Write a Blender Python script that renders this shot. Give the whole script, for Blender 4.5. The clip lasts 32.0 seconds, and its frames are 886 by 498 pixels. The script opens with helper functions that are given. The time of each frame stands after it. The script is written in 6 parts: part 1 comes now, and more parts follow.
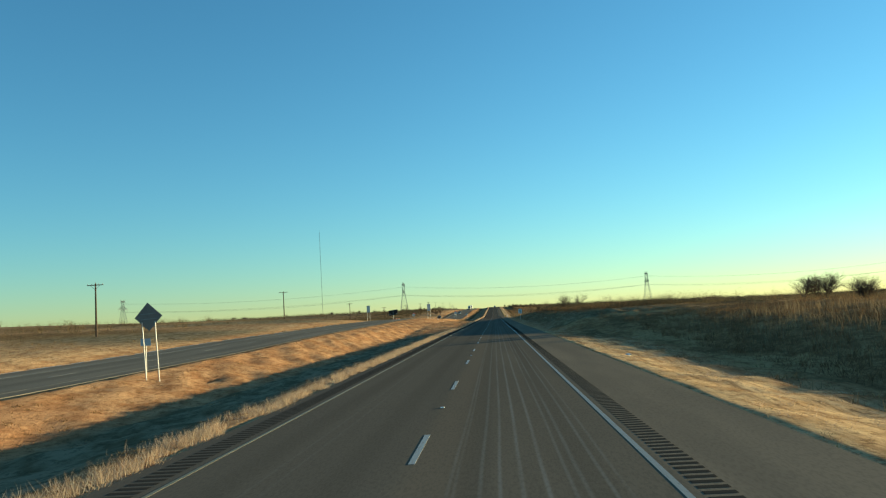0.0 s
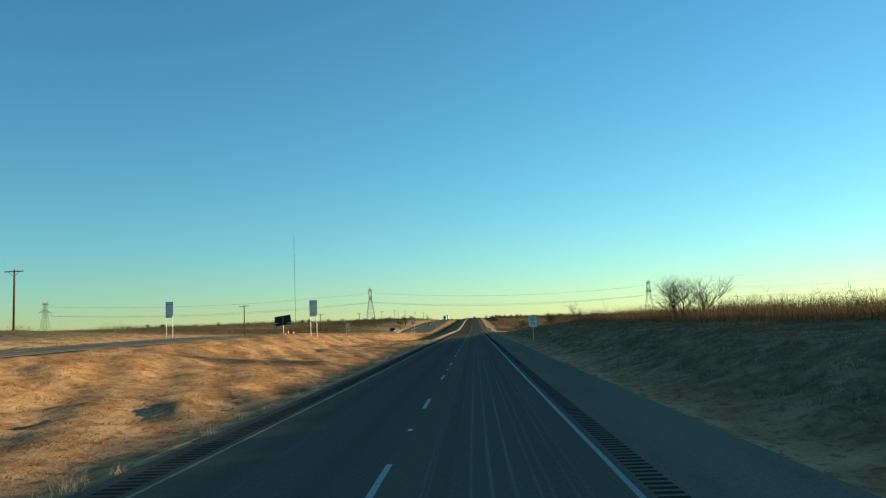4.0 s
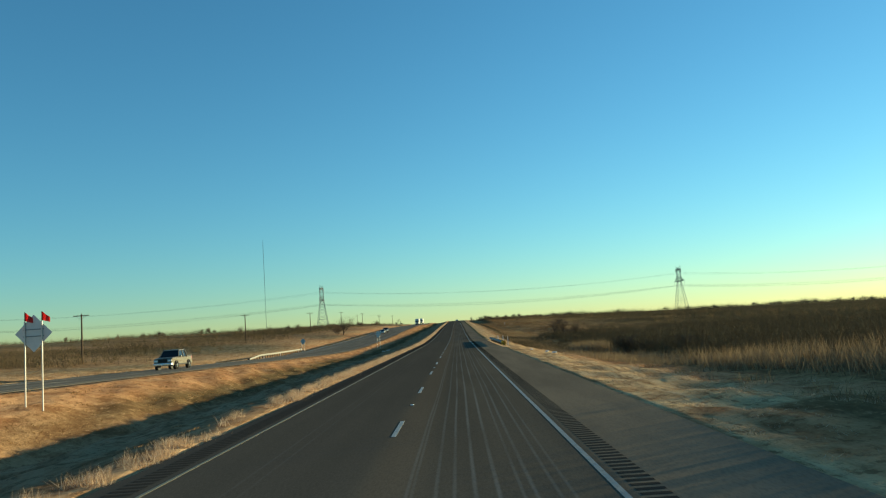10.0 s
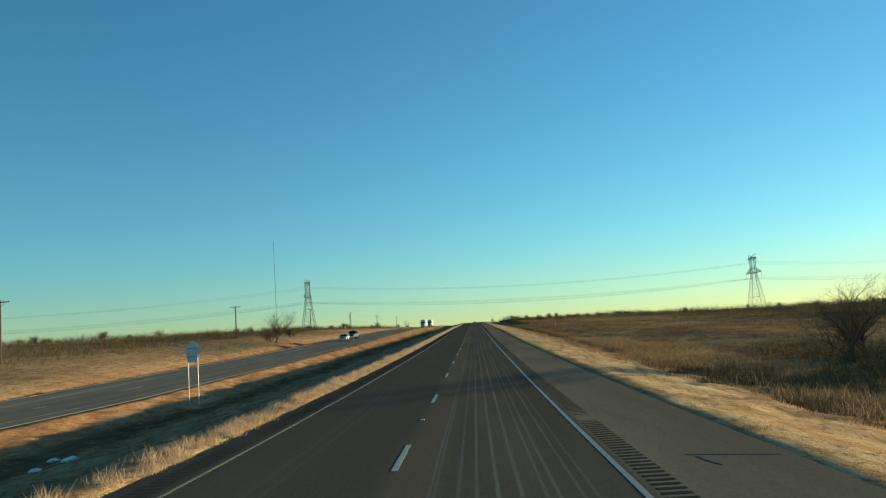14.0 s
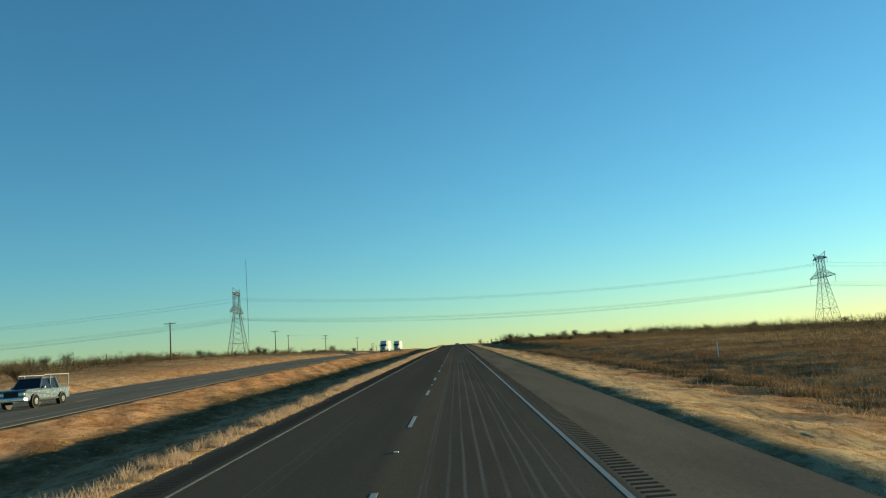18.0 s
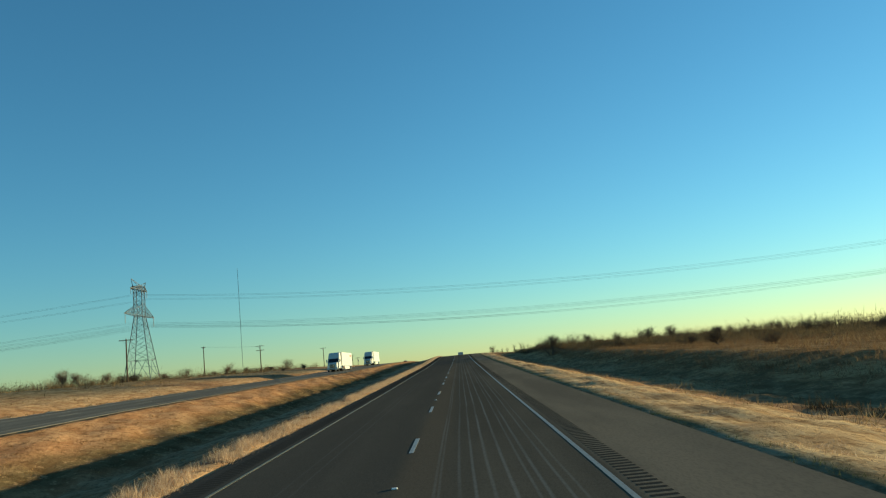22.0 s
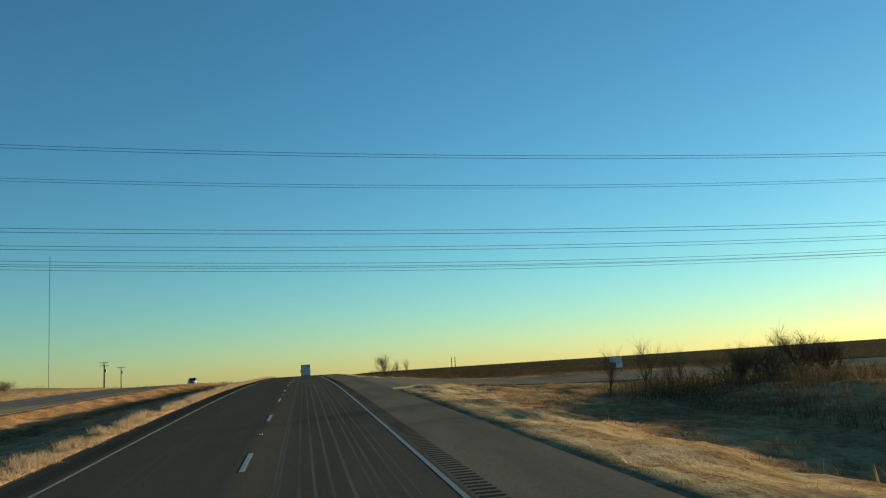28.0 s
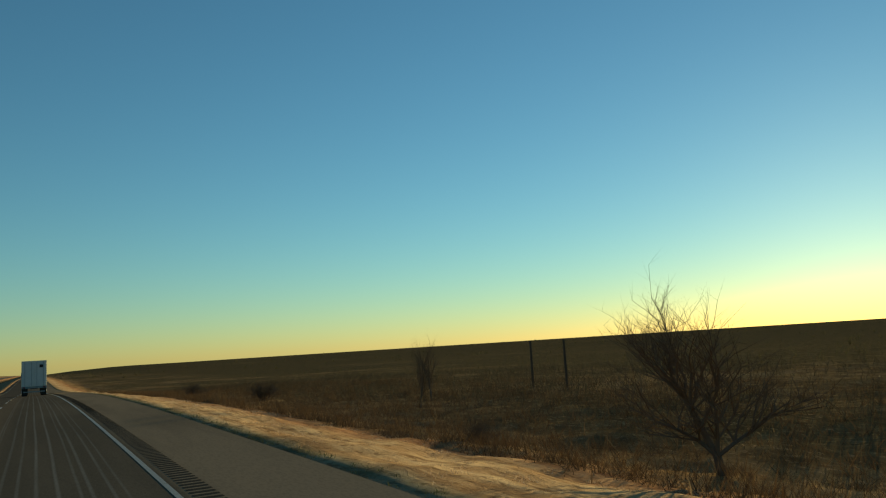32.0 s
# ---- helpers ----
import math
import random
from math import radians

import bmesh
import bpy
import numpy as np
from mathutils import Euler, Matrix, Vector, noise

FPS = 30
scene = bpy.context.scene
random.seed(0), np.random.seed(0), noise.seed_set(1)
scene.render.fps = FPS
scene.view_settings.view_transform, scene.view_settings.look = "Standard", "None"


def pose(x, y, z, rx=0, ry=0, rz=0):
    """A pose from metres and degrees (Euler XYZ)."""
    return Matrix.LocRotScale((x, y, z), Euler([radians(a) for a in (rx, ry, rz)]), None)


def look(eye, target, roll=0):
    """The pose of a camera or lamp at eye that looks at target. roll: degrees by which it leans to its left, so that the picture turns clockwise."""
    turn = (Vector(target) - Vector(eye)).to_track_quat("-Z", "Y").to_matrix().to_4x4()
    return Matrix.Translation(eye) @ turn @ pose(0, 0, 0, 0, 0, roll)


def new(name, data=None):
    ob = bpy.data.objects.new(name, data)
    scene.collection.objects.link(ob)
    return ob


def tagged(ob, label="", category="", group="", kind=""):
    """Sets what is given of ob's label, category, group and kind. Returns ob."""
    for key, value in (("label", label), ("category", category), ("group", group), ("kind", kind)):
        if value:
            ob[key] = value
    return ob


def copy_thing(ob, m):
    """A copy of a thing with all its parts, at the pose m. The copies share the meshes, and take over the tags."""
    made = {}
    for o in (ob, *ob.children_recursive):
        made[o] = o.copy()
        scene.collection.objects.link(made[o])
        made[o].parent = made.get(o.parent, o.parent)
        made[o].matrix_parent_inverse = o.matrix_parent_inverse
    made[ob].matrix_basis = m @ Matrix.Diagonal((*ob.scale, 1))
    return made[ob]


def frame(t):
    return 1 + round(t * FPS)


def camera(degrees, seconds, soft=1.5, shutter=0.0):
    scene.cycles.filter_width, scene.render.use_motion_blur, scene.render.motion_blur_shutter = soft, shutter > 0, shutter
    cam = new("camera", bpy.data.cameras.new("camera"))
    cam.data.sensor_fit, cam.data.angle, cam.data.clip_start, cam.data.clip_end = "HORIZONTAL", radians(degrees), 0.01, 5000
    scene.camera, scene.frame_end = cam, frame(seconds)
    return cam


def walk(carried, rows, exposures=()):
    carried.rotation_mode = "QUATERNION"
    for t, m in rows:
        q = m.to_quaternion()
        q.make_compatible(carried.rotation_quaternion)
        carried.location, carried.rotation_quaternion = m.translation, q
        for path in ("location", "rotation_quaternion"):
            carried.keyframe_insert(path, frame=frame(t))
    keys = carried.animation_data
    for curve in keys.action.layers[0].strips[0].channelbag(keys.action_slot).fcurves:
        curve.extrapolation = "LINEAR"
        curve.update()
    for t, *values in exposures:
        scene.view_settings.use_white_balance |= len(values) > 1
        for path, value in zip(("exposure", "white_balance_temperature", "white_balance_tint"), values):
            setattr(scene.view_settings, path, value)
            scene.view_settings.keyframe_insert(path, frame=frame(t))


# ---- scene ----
cam = camera(59.12, 32.0, soft=1.2, shutter=0.0)


def drive(x, y, z, tilt, turn, lean):
    """The eye in the cab: place, upward tilt, turn to the left and lean, in degrees."""
    return pose(x, y, z, 90 + tilt, 0, turn) @ pose(0, 0, 0, 0, 0, lean)


PATH = [
    (0.0, drive(1.48, -15.48, 2.28, 5.07, 3.50, -3.39)),
    (0.5, drive(1.49, -0.07, 2.32, 4.49, 3.10, -4.54)),
    (1.0, drive(1.49, 15.34, 2.38, 3.70, 3.09, -4.14)),
    (1.5, drive(1.50, 30.74, 2.44, 3.51, 3.61, -3.53)),
    (2.0, drive(1.51, 46.15, 2.50, 3.82, 3.43, -3.15)),
    (2.5, drive(1.52, 61.69, 2.57, 4.41, 3.11, -3.13)),
    (4.5, drive(1.61, 123.93, 2.68, 5.91, 1.63, -2.17)),
    (5.0, drive(1.65, 139.54, 2.71, 4.49, -0.44, -3.37)),
    (5.5, drive(1.69, 155.16, 2.75, 3.87, -3.15, -3.22)),
    (6.0, drive(1.73, 170.77, 2.82, 3.67, -8.29, -2.80)),
    (6.5, drive(1.73, 186.43, 2.91, 3.59, -16.98, -2.39)),
    (7.0, drive(1.73, 202.09, 3.00, 4.81, -28.67, -2.69)),
    (7.5, drive(1.74, 217.75, 3.00, 10.20, -8.04, -6.51)),
    (8.0, drive(1.74, 233.41, 3.01, 6.54, -1.23, -1.82)),
    (8.5, drive(1.71, 249.09, 3.06, 5.38, -0.10, -2.73)),
    (9.0, drive(1.68, 264.78, 3.16, 5.38, 0.55, -3.45)),
    (9.5, drive(1.64, 280.47, 3.26, 5.85, 0.92, -4.08)),
    (10.0, drive(1.61, 296.16, 3.31, 6.12, 0.63, -3.98)),
    (10.5, drive(1.62, 311.90, 3.37, 6.02, 0.72, -4.11)),
    (11.0, drive(1.63, 327.63, 3.42, 5.80, 1.20, -4.00)),
    (11.5, drive(1.64, 343.37, 3.49, 6.00, 1.34, -3.62)),
    (12.0, drive(1.66, 359.11, 3.55, 6.04, 1.25, -3.80)),
    (12.5, drive(1.63, 374.91, 3.62, 6.22, 1.34, -3.85)),
    (13.0, drive(1.61, 390.70, 3.70, 6.68, 1.76, -3.86)),
    (13.5, drive(1.59, 406.50, 3.77, 6.84, 1.98, -3.73)),
    (14.0, drive(1.56, 422.30, 3.84, 6.48, 1.91, -3.96)),
    (14.5, drive(1.55, 438.06, 3.92, 6.36, 1.82, -3.82)),
    (16.5, drive(1.49, 501.07, 5.04, 7.65, 1.17, -4.60)),
    (17.0, drive(1.48, 516.81, 5.36, 8.06, 0.91, -4.28)),
    (17.5, drive(1.47, 532.54, 5.73, 8.25, 0.60, -4.21)),
    (18.0, drive(1.46, 548.28, 6.12, 7.95, 0.47, -4.31)),
    (18.5, drive(1.46, 563.93, 6.51, 7.73, 0.28, -4.00)),
    (19.0, drive(1.46, 579.58, 6.87, 7.79, -0.06, -4.06)),
    (19.5, drive(1.46, 595.23, 7.24, 7.79, -0.14, -4.49)),
    (20.0, drive(1.46, 610.88, 7.58, 8.12, -0.00, -4.81)),
    (20.5, drive(1.44, 626.44, 7.91, 8.29, 0.19, -4.40)),
    (21.0, drive(1.41, 641.99, 8.24, 8.36, 0.14, -4.94)),
    (21.5, drive(1.39, 657.55, 8.63, 8.31, 0.22, -5.30)),
    (22.0, drive(1.37, 673.10, 9.02, 8.54, 0.46, -5.61)),
    (22.5, drive(1.33, 688.61, 9.36, 8.67, 0.44, -5.30)),
    (23.0, drive(1.29, 704.11, 9.64, 8.31, 0.33, -5.45)),
    (23.5, drive(1.26, 719.61, 9.92, 8.64, 0.23, -5.07)),
    (24.0, drive(1.22, 735.11, 10.25, 8.62, -0.11, -5.43)),
    (24.5, drive(1.21, 750.52, 10.58, 8.87, -0.24, -4.73)),
    (26.5, drive(1.21, 812.08, 11.91, 8.92, -0.99, -4.10)),
    (27.0, drive(1.25, 827.43, 12.32, 8.74, -2.83, -3.79)),
    (27.5, drive(1.28, 842.77, 12.73, 8.76, -6.61, -3.75)),
    (28.0, drive(1.31, 858.11, 13.15, 8.43, -10.53, -3.63)),
    (28.5, drive(1.39, 873.44, 13.57, 8.06, -13.27, -3.61)),
    (29.0, drive(1.46, 888.76, 13.94, 7.61, -14.96, -4.16)),
    (29.5, drive(1.54, 904.08, 14.27, 7.76, -16.29, -4.21)),
    (30.0, drive(1.62, 919.41, 14.59, 7.51, -17.37, -3.74)),
    (30.5, drive(1.62, 934.79, 14.72, 7.20, -19.87, -3.87)),
    (31.0, drive(1.63, 950.17, 14.83, 7.10, -22.99, -3.14)),
    (31.5, drive(1.64, 965.55, 14.89, 6.88, -25.98, -4.25)),
    (32.0, drive(1.64, 980.94, 14.86, 6.88, -27.94, -3.43)),
]
walk(cam, PATH, ((0.0, 1.5, 5800, -18), (2.5, 1.5, 5800, -18), (5.0, 1.4, 5800, -18), (6.0, 1.35, 5900, -18), (6.5, 1.1, 6300, -16), (7.0, 0.85, 6900, -14), (7.5, 1.1, 5900, -18), (8.0, 1.35, 5750, -18), (12.0, 1.32, 5750, -18), (19.0, 1.25, 5750, -18), (24.0, 1.2, 5750, -18), (28.0, 1.02, 5850, -18), (30.0, 0.85, 5950, -18), (31.0, 0.72, 6350, -16), (32.0, 0.68, 6600, -16)))


# World: x to the right of the lane line, y along the road, z up.
def lerp_table(y, table):
    return np.interp(y, [r[0] for r in table], [r[1] for r in table])


# Height of the road along y.
ROAD_Z = ((-500, -1.2), (-120, -0.4), (-38.5, -0.1), (1.6, -0.0), (41.5, 0.16), (81.5, 0.33), (121.5, 0.35), (161.6, 0.44), (201.6, 0.68), (241.6, 0.69), (281.6, 0.95), (321.6, 1.08), (361.6, 1.24), (401.6, 1.43), (441.6, 1.61), (481.6, 2.32), (521.5, 3.13), (561.5, 4.13), (601.5, 5.06), (641.5, 5.91), (681.5, 6.91), (721.5, 7.64), (761.5, 8.5), (801.5, 9.31), (841.5, 10.38), (881.5, 11.47), (921.5, 12.32), (961.5, 12.58), (990, 12.75), (1023, 12.8), (1053, 12.4), (1084, 11.7), (1114, 10.9), (1145, 10.2), (1200, 9.4), (1400, 9.3), (1700, 7.5), (2200, 4.5), (3000, -1), (4600, -14))


def road_z(y):
    """Smooth height of the road surface."""
    y = np.asarray(y, dtype=float)
    z = 0
    for d, w in ((-24, 1), (-12, 2), (0, 3), (12, 2), (24, 1)):
        z = z + w * lerp_table(y + d, ROAD_Z)
    return z / 9


# ---- light ----
SUN_AZ, SUN_EL = 57.3, 5.3
world = bpy.data.worlds.new("sky")
scene.world = world
world.use_nodes = True
wn = world.node_tree
sky = wn.nodes.new("ShaderNodeTexSky")
sky.sky_type = 'NISHITA'
sky.sun_disc = False
sky.sun_elevation = radians(SUN_EL)
sky.sun_rotation = radians(SUN_AZ)
sky.altitude = 500
sky.air_density = 1.05
sky.dust_density = 0.1
sky.ozone_density = 3.2
wn.links.new(sky.outputs[0], wn.nodes["Background"].inputs[0])
wn.nodes["Background"].inputs[1].default_value = 0.1
sun = new("sun", bpy.data.lights.new("sun", 'SUN'))
sun.data.energy = 4.8
sun.data.color = (1.0, 0.72, 0.42)
sun.data.angle = radians(0.55)
sun_way = Vector((math.sin(radians(SUN_AZ)), math.cos(radians(SUN_AZ)), math.tan(radians(SUN_EL))))
sun.matrix_world = look(sun_way * 200 + Vector((0, 500, 0)), (0, 500, 0))


# ---- materials ----
class Nodes:
    """Short hand for building a node material."""

    def __init__(self, name, rough=0.8, metal=0.0, spec=0.3):
        self.m = bpy.data.materials.new(name)
        self.m.use_nodes = True
        self.t = self.m.node_tree
        self.b = self.t.nodes["Principled BSDF"]
        self.b.inputs["Roughness"].default_value = rough
        self.b.inputs["Metallic"].default_value = metal
        self.b.inputs["Specular IOR Level"].default_value = spec

    def put(self, value, socket):
        if isinstance(value, (int, float)):
            socket.default_value = value
        elif isinstance(value, tuple):
            socket.default_value = (*value, 1) if len(value) == 3 and len(socket.default_value) == 4 else value
        else:
            self.t.links.new(value, socket)

    def pos(self):
        return self.t.nodes.new("ShaderNodeNewGeometry").outputs["Position"]

    def local(self):
        return self.t.nodes.new("ShaderNodeTexCoord").outputs["Object"]

    def scaled(self, vec, s):
        n = self.t.nodes.new("ShaderNodeVectorMath")
        n.operation = 'MULTIPLY'
        self.put(vec, n.inputs[0])
        n.inputs[1].default_value = s
        return n.outputs[0]

    def noise(self, vec, scale, detail=4, rough=0.6):
        n = self.t.nodes.new("ShaderNodeTexNoise")
        self.put(vec, n.inputs["Vector"])
        n.inputs["Scale"].default_value = scale
        n.inputs["Detail"].default_value = detail
        n.inputs["Roughness"].default_value = rough
        return n.outputs["Fac"]

    def math(self, op, a, b=0.0, c=0.0):
        n = self.t.nodes.new("ShaderNodeMath")
        n.operation = op
        for v, s in zip((a, b, c), n.inputs):
            self.put(v, s)
        return n.outputs[0]

    def ramp(self, fac, lo, hi, a=0.0, b=1.0):
        if lo > hi:
            lo, hi, a, b = hi, lo, b, a
        n = self.t.nodes.new("ShaderNodeMapRange")
        n.interpolation_type = 'SMOOTHSTEP'
        self.put(fac, n.inputs[0])
        for v, s in zip((lo, hi, a, b), n.inputs[1:5]):
            s.default_value = v
        return n.outputs[0]

    def mix(self, fac, a, b):
        n = self.t.nodes.new("ShaderNodeMix")
        n.data_type = 'RGBA'
        self.put(fac, n.inputs[0])
        self.put(a, n.inputs[6])
        self.put(b, n.inputs[7])
        return n.outputs[2]

    def xyz(self, vec):
        n = self.t.nodes.new("ShaderNodeSeparateXYZ")
        self.put(vec, n.inputs[0])
        return n.outputs

    def colour(self, c):
        self.put(c, self.b.inputs["Base Color"])
        return self

    def rough(self, r):
        self.put(r, self.b.inputs["Roughness"])
        return self

    def bump(self, h, strength=0.4, dist=0.02):
        n = self.t.nodes.new("ShaderNodeBump")
        n.inputs["Strength"].default_value = strength
        n.inputs["Distance"].default_value = dist
        self.put(h, n.inputs["Height"])
        self.t.links.new(n.outputs[0], self.b.inputs["Normal"])
        return self


def plain(name, col, rough=0.7, metal=0.0, wear=0.25, size=6.0):
    """A paint or metal with soft stains and fine grain."""
    n = Nodes(name, rough, metal, 0.0 if rough >= 0.85 else 0.3)
    p = n.local()
    f = n.math('MULTIPLY', n.ramp(n.noise(p, size, 5), 0.35, 0.75), wear)
    dark = tuple(c * 0.55 for c in col)
    n.colour(n.mix(f, col, dark))
    n.rough(n.ramp(n.noise(p, size * 4, 3), 0.3, 0.7, max(0.02, rough - 0.1), min(1, rough + 0.1)))
    return n.m


def asphalt(name, streaks, k=1.0):
    n = Nodes(name, 1.0, spec=0.0)
    p = n.pos()
    xyz = n.xyz(p)
    big = n.noise(n.scaled(p, (0.5, 0.03, 1)), 1.0, 4)
    fine = n.noise(p, 40, 3, 0.7)
    grain = n.noise(n.scaled(p, (1.0, 0.25, 1)), 22.0, 4, 0.7)
    patch = n.noise(n.scaled(p, (0.25, 0.11, 1)), 1.0, 3)
    c = n.mix(n.ramp(big, 0.35, 0.7), (0.094 * k, 0.078 * k, 0.058 * k), (0.132 * k, 0.108 * k, 0.078 * k))
    c = n.mix(n.math('MULTIPLY', n.ramp(patch, 0.5, 0.7), 0.5), c, (0.092 * k, 0.077 * k, 0.058 * k))
    if streaks:
        # the passing lane is toned darker
        c = n.mix(n.math('MULTIPLY', n.ramp(xyz[0], 0.0, -0.3), 0.55), c, (0.078, 0.068, 0.056))
        # darker sealed left shoulder
        c = n.mix(n.math('MULTIPLY', n.ramp(xyz[0], -3.75, -3.95), 0.75), c, (0.052, 0.05, 0.045))
        # brown band of older asphalt beside the lane line
        band = n.math('MULTIPLY', n.ramp(xyz[0], -0.15, 0.2), n.ramp(xyz[0], 1.2, 0.7))
        c = n.mix(n.math('MULTIPLY', band, 0.4), c, (0.17, 0.122, 0.078))
        # paler brown right shoulder with washed patches, low-sun sheen put into the colour
        wash_and_sheen = n.ramp(n.noise(n.scaled(p, (0.5, 0.06, 1)), 1.0, 4), 0.35, 0.65, 0.5, 0.9)
        c = n.mix(n.math('MULTIPLY', n.ramp(xyz[0], 3.72, 3.95), wash_and_sheen), c, (0.26, 0.198, 0.132))
        # brightness lift for the first stretch, put into the asphalt colour
        c = n.mix(n.math('MULTIPLY', n.ramp(xyz[1], 330.0, 270.0), 0.32), c, (0.24, 0.195, 0.145))
        # wheel tracks, polished darker
        for centre in (0.95, 2.7, -2.7, -0.95):
            d = n.math('ABSOLUTE', n.math('SUBTRACT', xyz[0], centre))
            c = n.mix(n.math('MULTIPLY', n.ramp(d, 0.45, 0.1), 0.3), c, (0.088, 0.075, 0.057))
        # pale dried brine lines along the driven lane
        wob = n.math('MULTIPLY', n.math('SUBTRACT', n.noise(n.scaled(p, (0.0, 0.05, 0)), 1.0, 2), 0.5), 0.12)
        xx = n.math('ADD', xyz[0], wob)
        for centre, width, power in ((0.72, 0.03, .4), (0.80, 0.026, .35), (1.15, 0.032, .4), (1.42, 0.03, .6), (1.72, 0.034, .7), (2.05, 0.034, .7), (2.38, 0.028, .45), (2.55, 0.034, .55), (2.86, 0.03, .5), (3.05, 0.026, .35), (-1.9, 0.03, .15), (-2.2, 0.03, .15)):
            d = n.math('ABSOLUTE', n.math('SUBTRACT', xx, centre))
            line = n.math('MULTIPLY', n.ramp(d, width * 1.5, width * 0.2), n.ramp(n.noise(n.scaled(p, (3.0, 0.12, 0)), 1.0, 3), 0.25, 0.6, 0.25, 1.0))
            c = n.mix(n.math('MULTIPLY', line, power * 0.45), c, (0.34, 0.33, 0.30))
    # exposed stones and dark binder
    c = n.mix(n.math('MULTIPLY', n.ramp(fine, 0.45, 0.75), 0.35), c, (0.22 * k, 0.18 * k, 0.135 * k))
    c = n.mix(n.math('MULTIPLY', n.ramp(grain, 0.56, 0.36), 0.22), c, (0.05, 0.044, 0.036))
    n.colour(c)
    n.bump(fine, 0.3, 0.006)
    return n.m


def road_paint(name, col):
    n = Nodes(name, 0.6)
    p = n.pos()
    f = n.ramp(n.noise(n.scaled(p, (9, 3, 1)), 1.5, 5, 0.7), 0.52, 0.72)
    n.colour(n.mix(n.math('MULTIPLY', f, 0.6), col, (0.09, 0.085, 0.08)))
    return n.m


def ground_material():
    n = Nodes("dry_ground", 1.0, spec=0.0)
    p = n.pos()
    a = n.t.nodes.new("ShaderNodeAttribute")
    a.attribute_name = "zone"
    zone = n.xyz(a.outputs["Color"])
    big = n.noise(p, 0.06, 5)
    band = n.noise(n.scaled(p, (0.16, 0.07, 1)), 1.0, 5, 0.6)
    mid = n.noise(n.scaled(p, (1, 0.6, 1)), 0.9, 6, 0.65)
    fine = n.noise(p, 9, 5, 0.7)
    rut = n.noise(n.scaled(p, (2.2, 0.09, 1)), 1.0, 5, 0.65)
    grass = n.mix(n.ramp(mid, 0.35, 0.65), (0.31, 0.15, 0.068), (0.54, 0.31, 0.155))
    grass = n.mix(n.math('MULTIPLY', n.ramp(big, 0.45, 0.65), 0.6), grass, (0.42, 0.20, 0.09))
    dirt = n.mix(n.ramp(mid, 0.3, 0.7), (0.42, 0.25, 0.12), (0.70, 0.48, 0.25))
    # wheel ruts and mowing lines along the verge
    dirt = n.mix(n.math('MULTIPLY', n.ramp(rut, 0.5, 0.62), 0.6), dirt, (0.27, 0.15, 0.07))
    dirt = n.mix(n.math('MULTIPLY', n.ramp(rut, 0.46, 0.36), 0.4), dirt, (0.74, 0.54, 0.31))
    brown = n.mix(n.ramp(mid, 0.3, 0.7), (0.17, 0.10, 0.048), (0.36, 0.22, 0.10))
    brown = n.mix(n.math('MULTIPLY', n.ramp(band, 0.52, 0.6), 0.75), brown, (0.12, 0.085, 0.042))
    brown = n.mix(n.math('MULTIPLY', n.ramp(band, 0.47, 0.4), 0.7), brown, (0.46, 0.30, 0.14))
    c = n.mix(zone[0], grass, dirt)
    c = n.mix(zone[1], c, brown)
    # scrub tone, also used for the painted shade band in the ditch
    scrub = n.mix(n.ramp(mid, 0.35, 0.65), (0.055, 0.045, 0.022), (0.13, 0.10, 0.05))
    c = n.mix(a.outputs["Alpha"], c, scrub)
    clump = n.noise(n.scaled(p, (1.6, 0.9, 1)), 2.2, 5, 0.75)
    c = n.mix(n.math('MULTIPLY', n.ramp(clump, 0.52, 0.62), 0.6), c, (0.14, 0.075, 0.036))
    c = n.mix(n.math('MULTIPLY', n.ramp(clump, 0.46, 0.34), 0.4), c, (0.60, 0.37, 0.19))
    c = n.mix(n.math('MULTIPLY', n.ramp(fine, 0.5, 0.75), 0.5), c, (0.10, 0.06, 0.03))
    # weed tone, also darkens the shaded near slope of the ditch
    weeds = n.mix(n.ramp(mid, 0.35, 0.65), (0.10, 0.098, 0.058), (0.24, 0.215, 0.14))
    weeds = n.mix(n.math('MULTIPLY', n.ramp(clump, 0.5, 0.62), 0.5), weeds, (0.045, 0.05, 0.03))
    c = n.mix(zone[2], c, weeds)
    n.colour(c)
    h = n.math('ADD', n.math('MULTIPLY', mid, 2.0), fine)
    n.bump(h, 0.7, 0.08)
    return n.m


def blade_material(name, a, b, glow=0.0):
    n = Nodes(name, 0.9, spec=0.05)
    r = n.t.nodes.new("ShaderNodeNewGeometry").outputs["Random Per Island"]
    c = n.mix(r, a, b)
    n.colour(c)
    if glow:
        # light that passes through thin dry blades
        thin = n.t.nodes.new("ShaderNodeBsdfTranslucent")
        both = n.t.nodes.new("ShaderNodeMixShader")
        both.inputs[0].default_value = glow
        n.put(c, thin.inputs["Color"])
        n.t.links.new(n.b.outputs[0], both.inputs[1])
        n.t.links.new(thin.outputs[0], both.inputs[2])
        n.t.links.new(both.outputs[0], n.t.nodes["Material Output"].inputs[0])
    return n.m


M_ROAD = asphalt("worn_asphalt", True)
M_ROAD2 = asphalt("grey_asphalt", False, 1.95)
M_WHITE = road_paint("white_road_paint", (0.30, 0.30, 0.285))
M_EDGE = road_paint("worn_edge_line_paint", (0.23, 0.228, 0.21))
M_FADED = road_paint("worn_white_road_paint", (0.21, 0.195, 0.165))
M_YELLOW = road_paint("yellow_road_paint", (0.21, 0.175, 0.10))
M_WORN = road_paint("worn_away_yellow_paint", (0.20, 0.165, 0.11))
M_DIM = road_paint("worn_away_white_paint", (0.235, 0.21, 0.165))
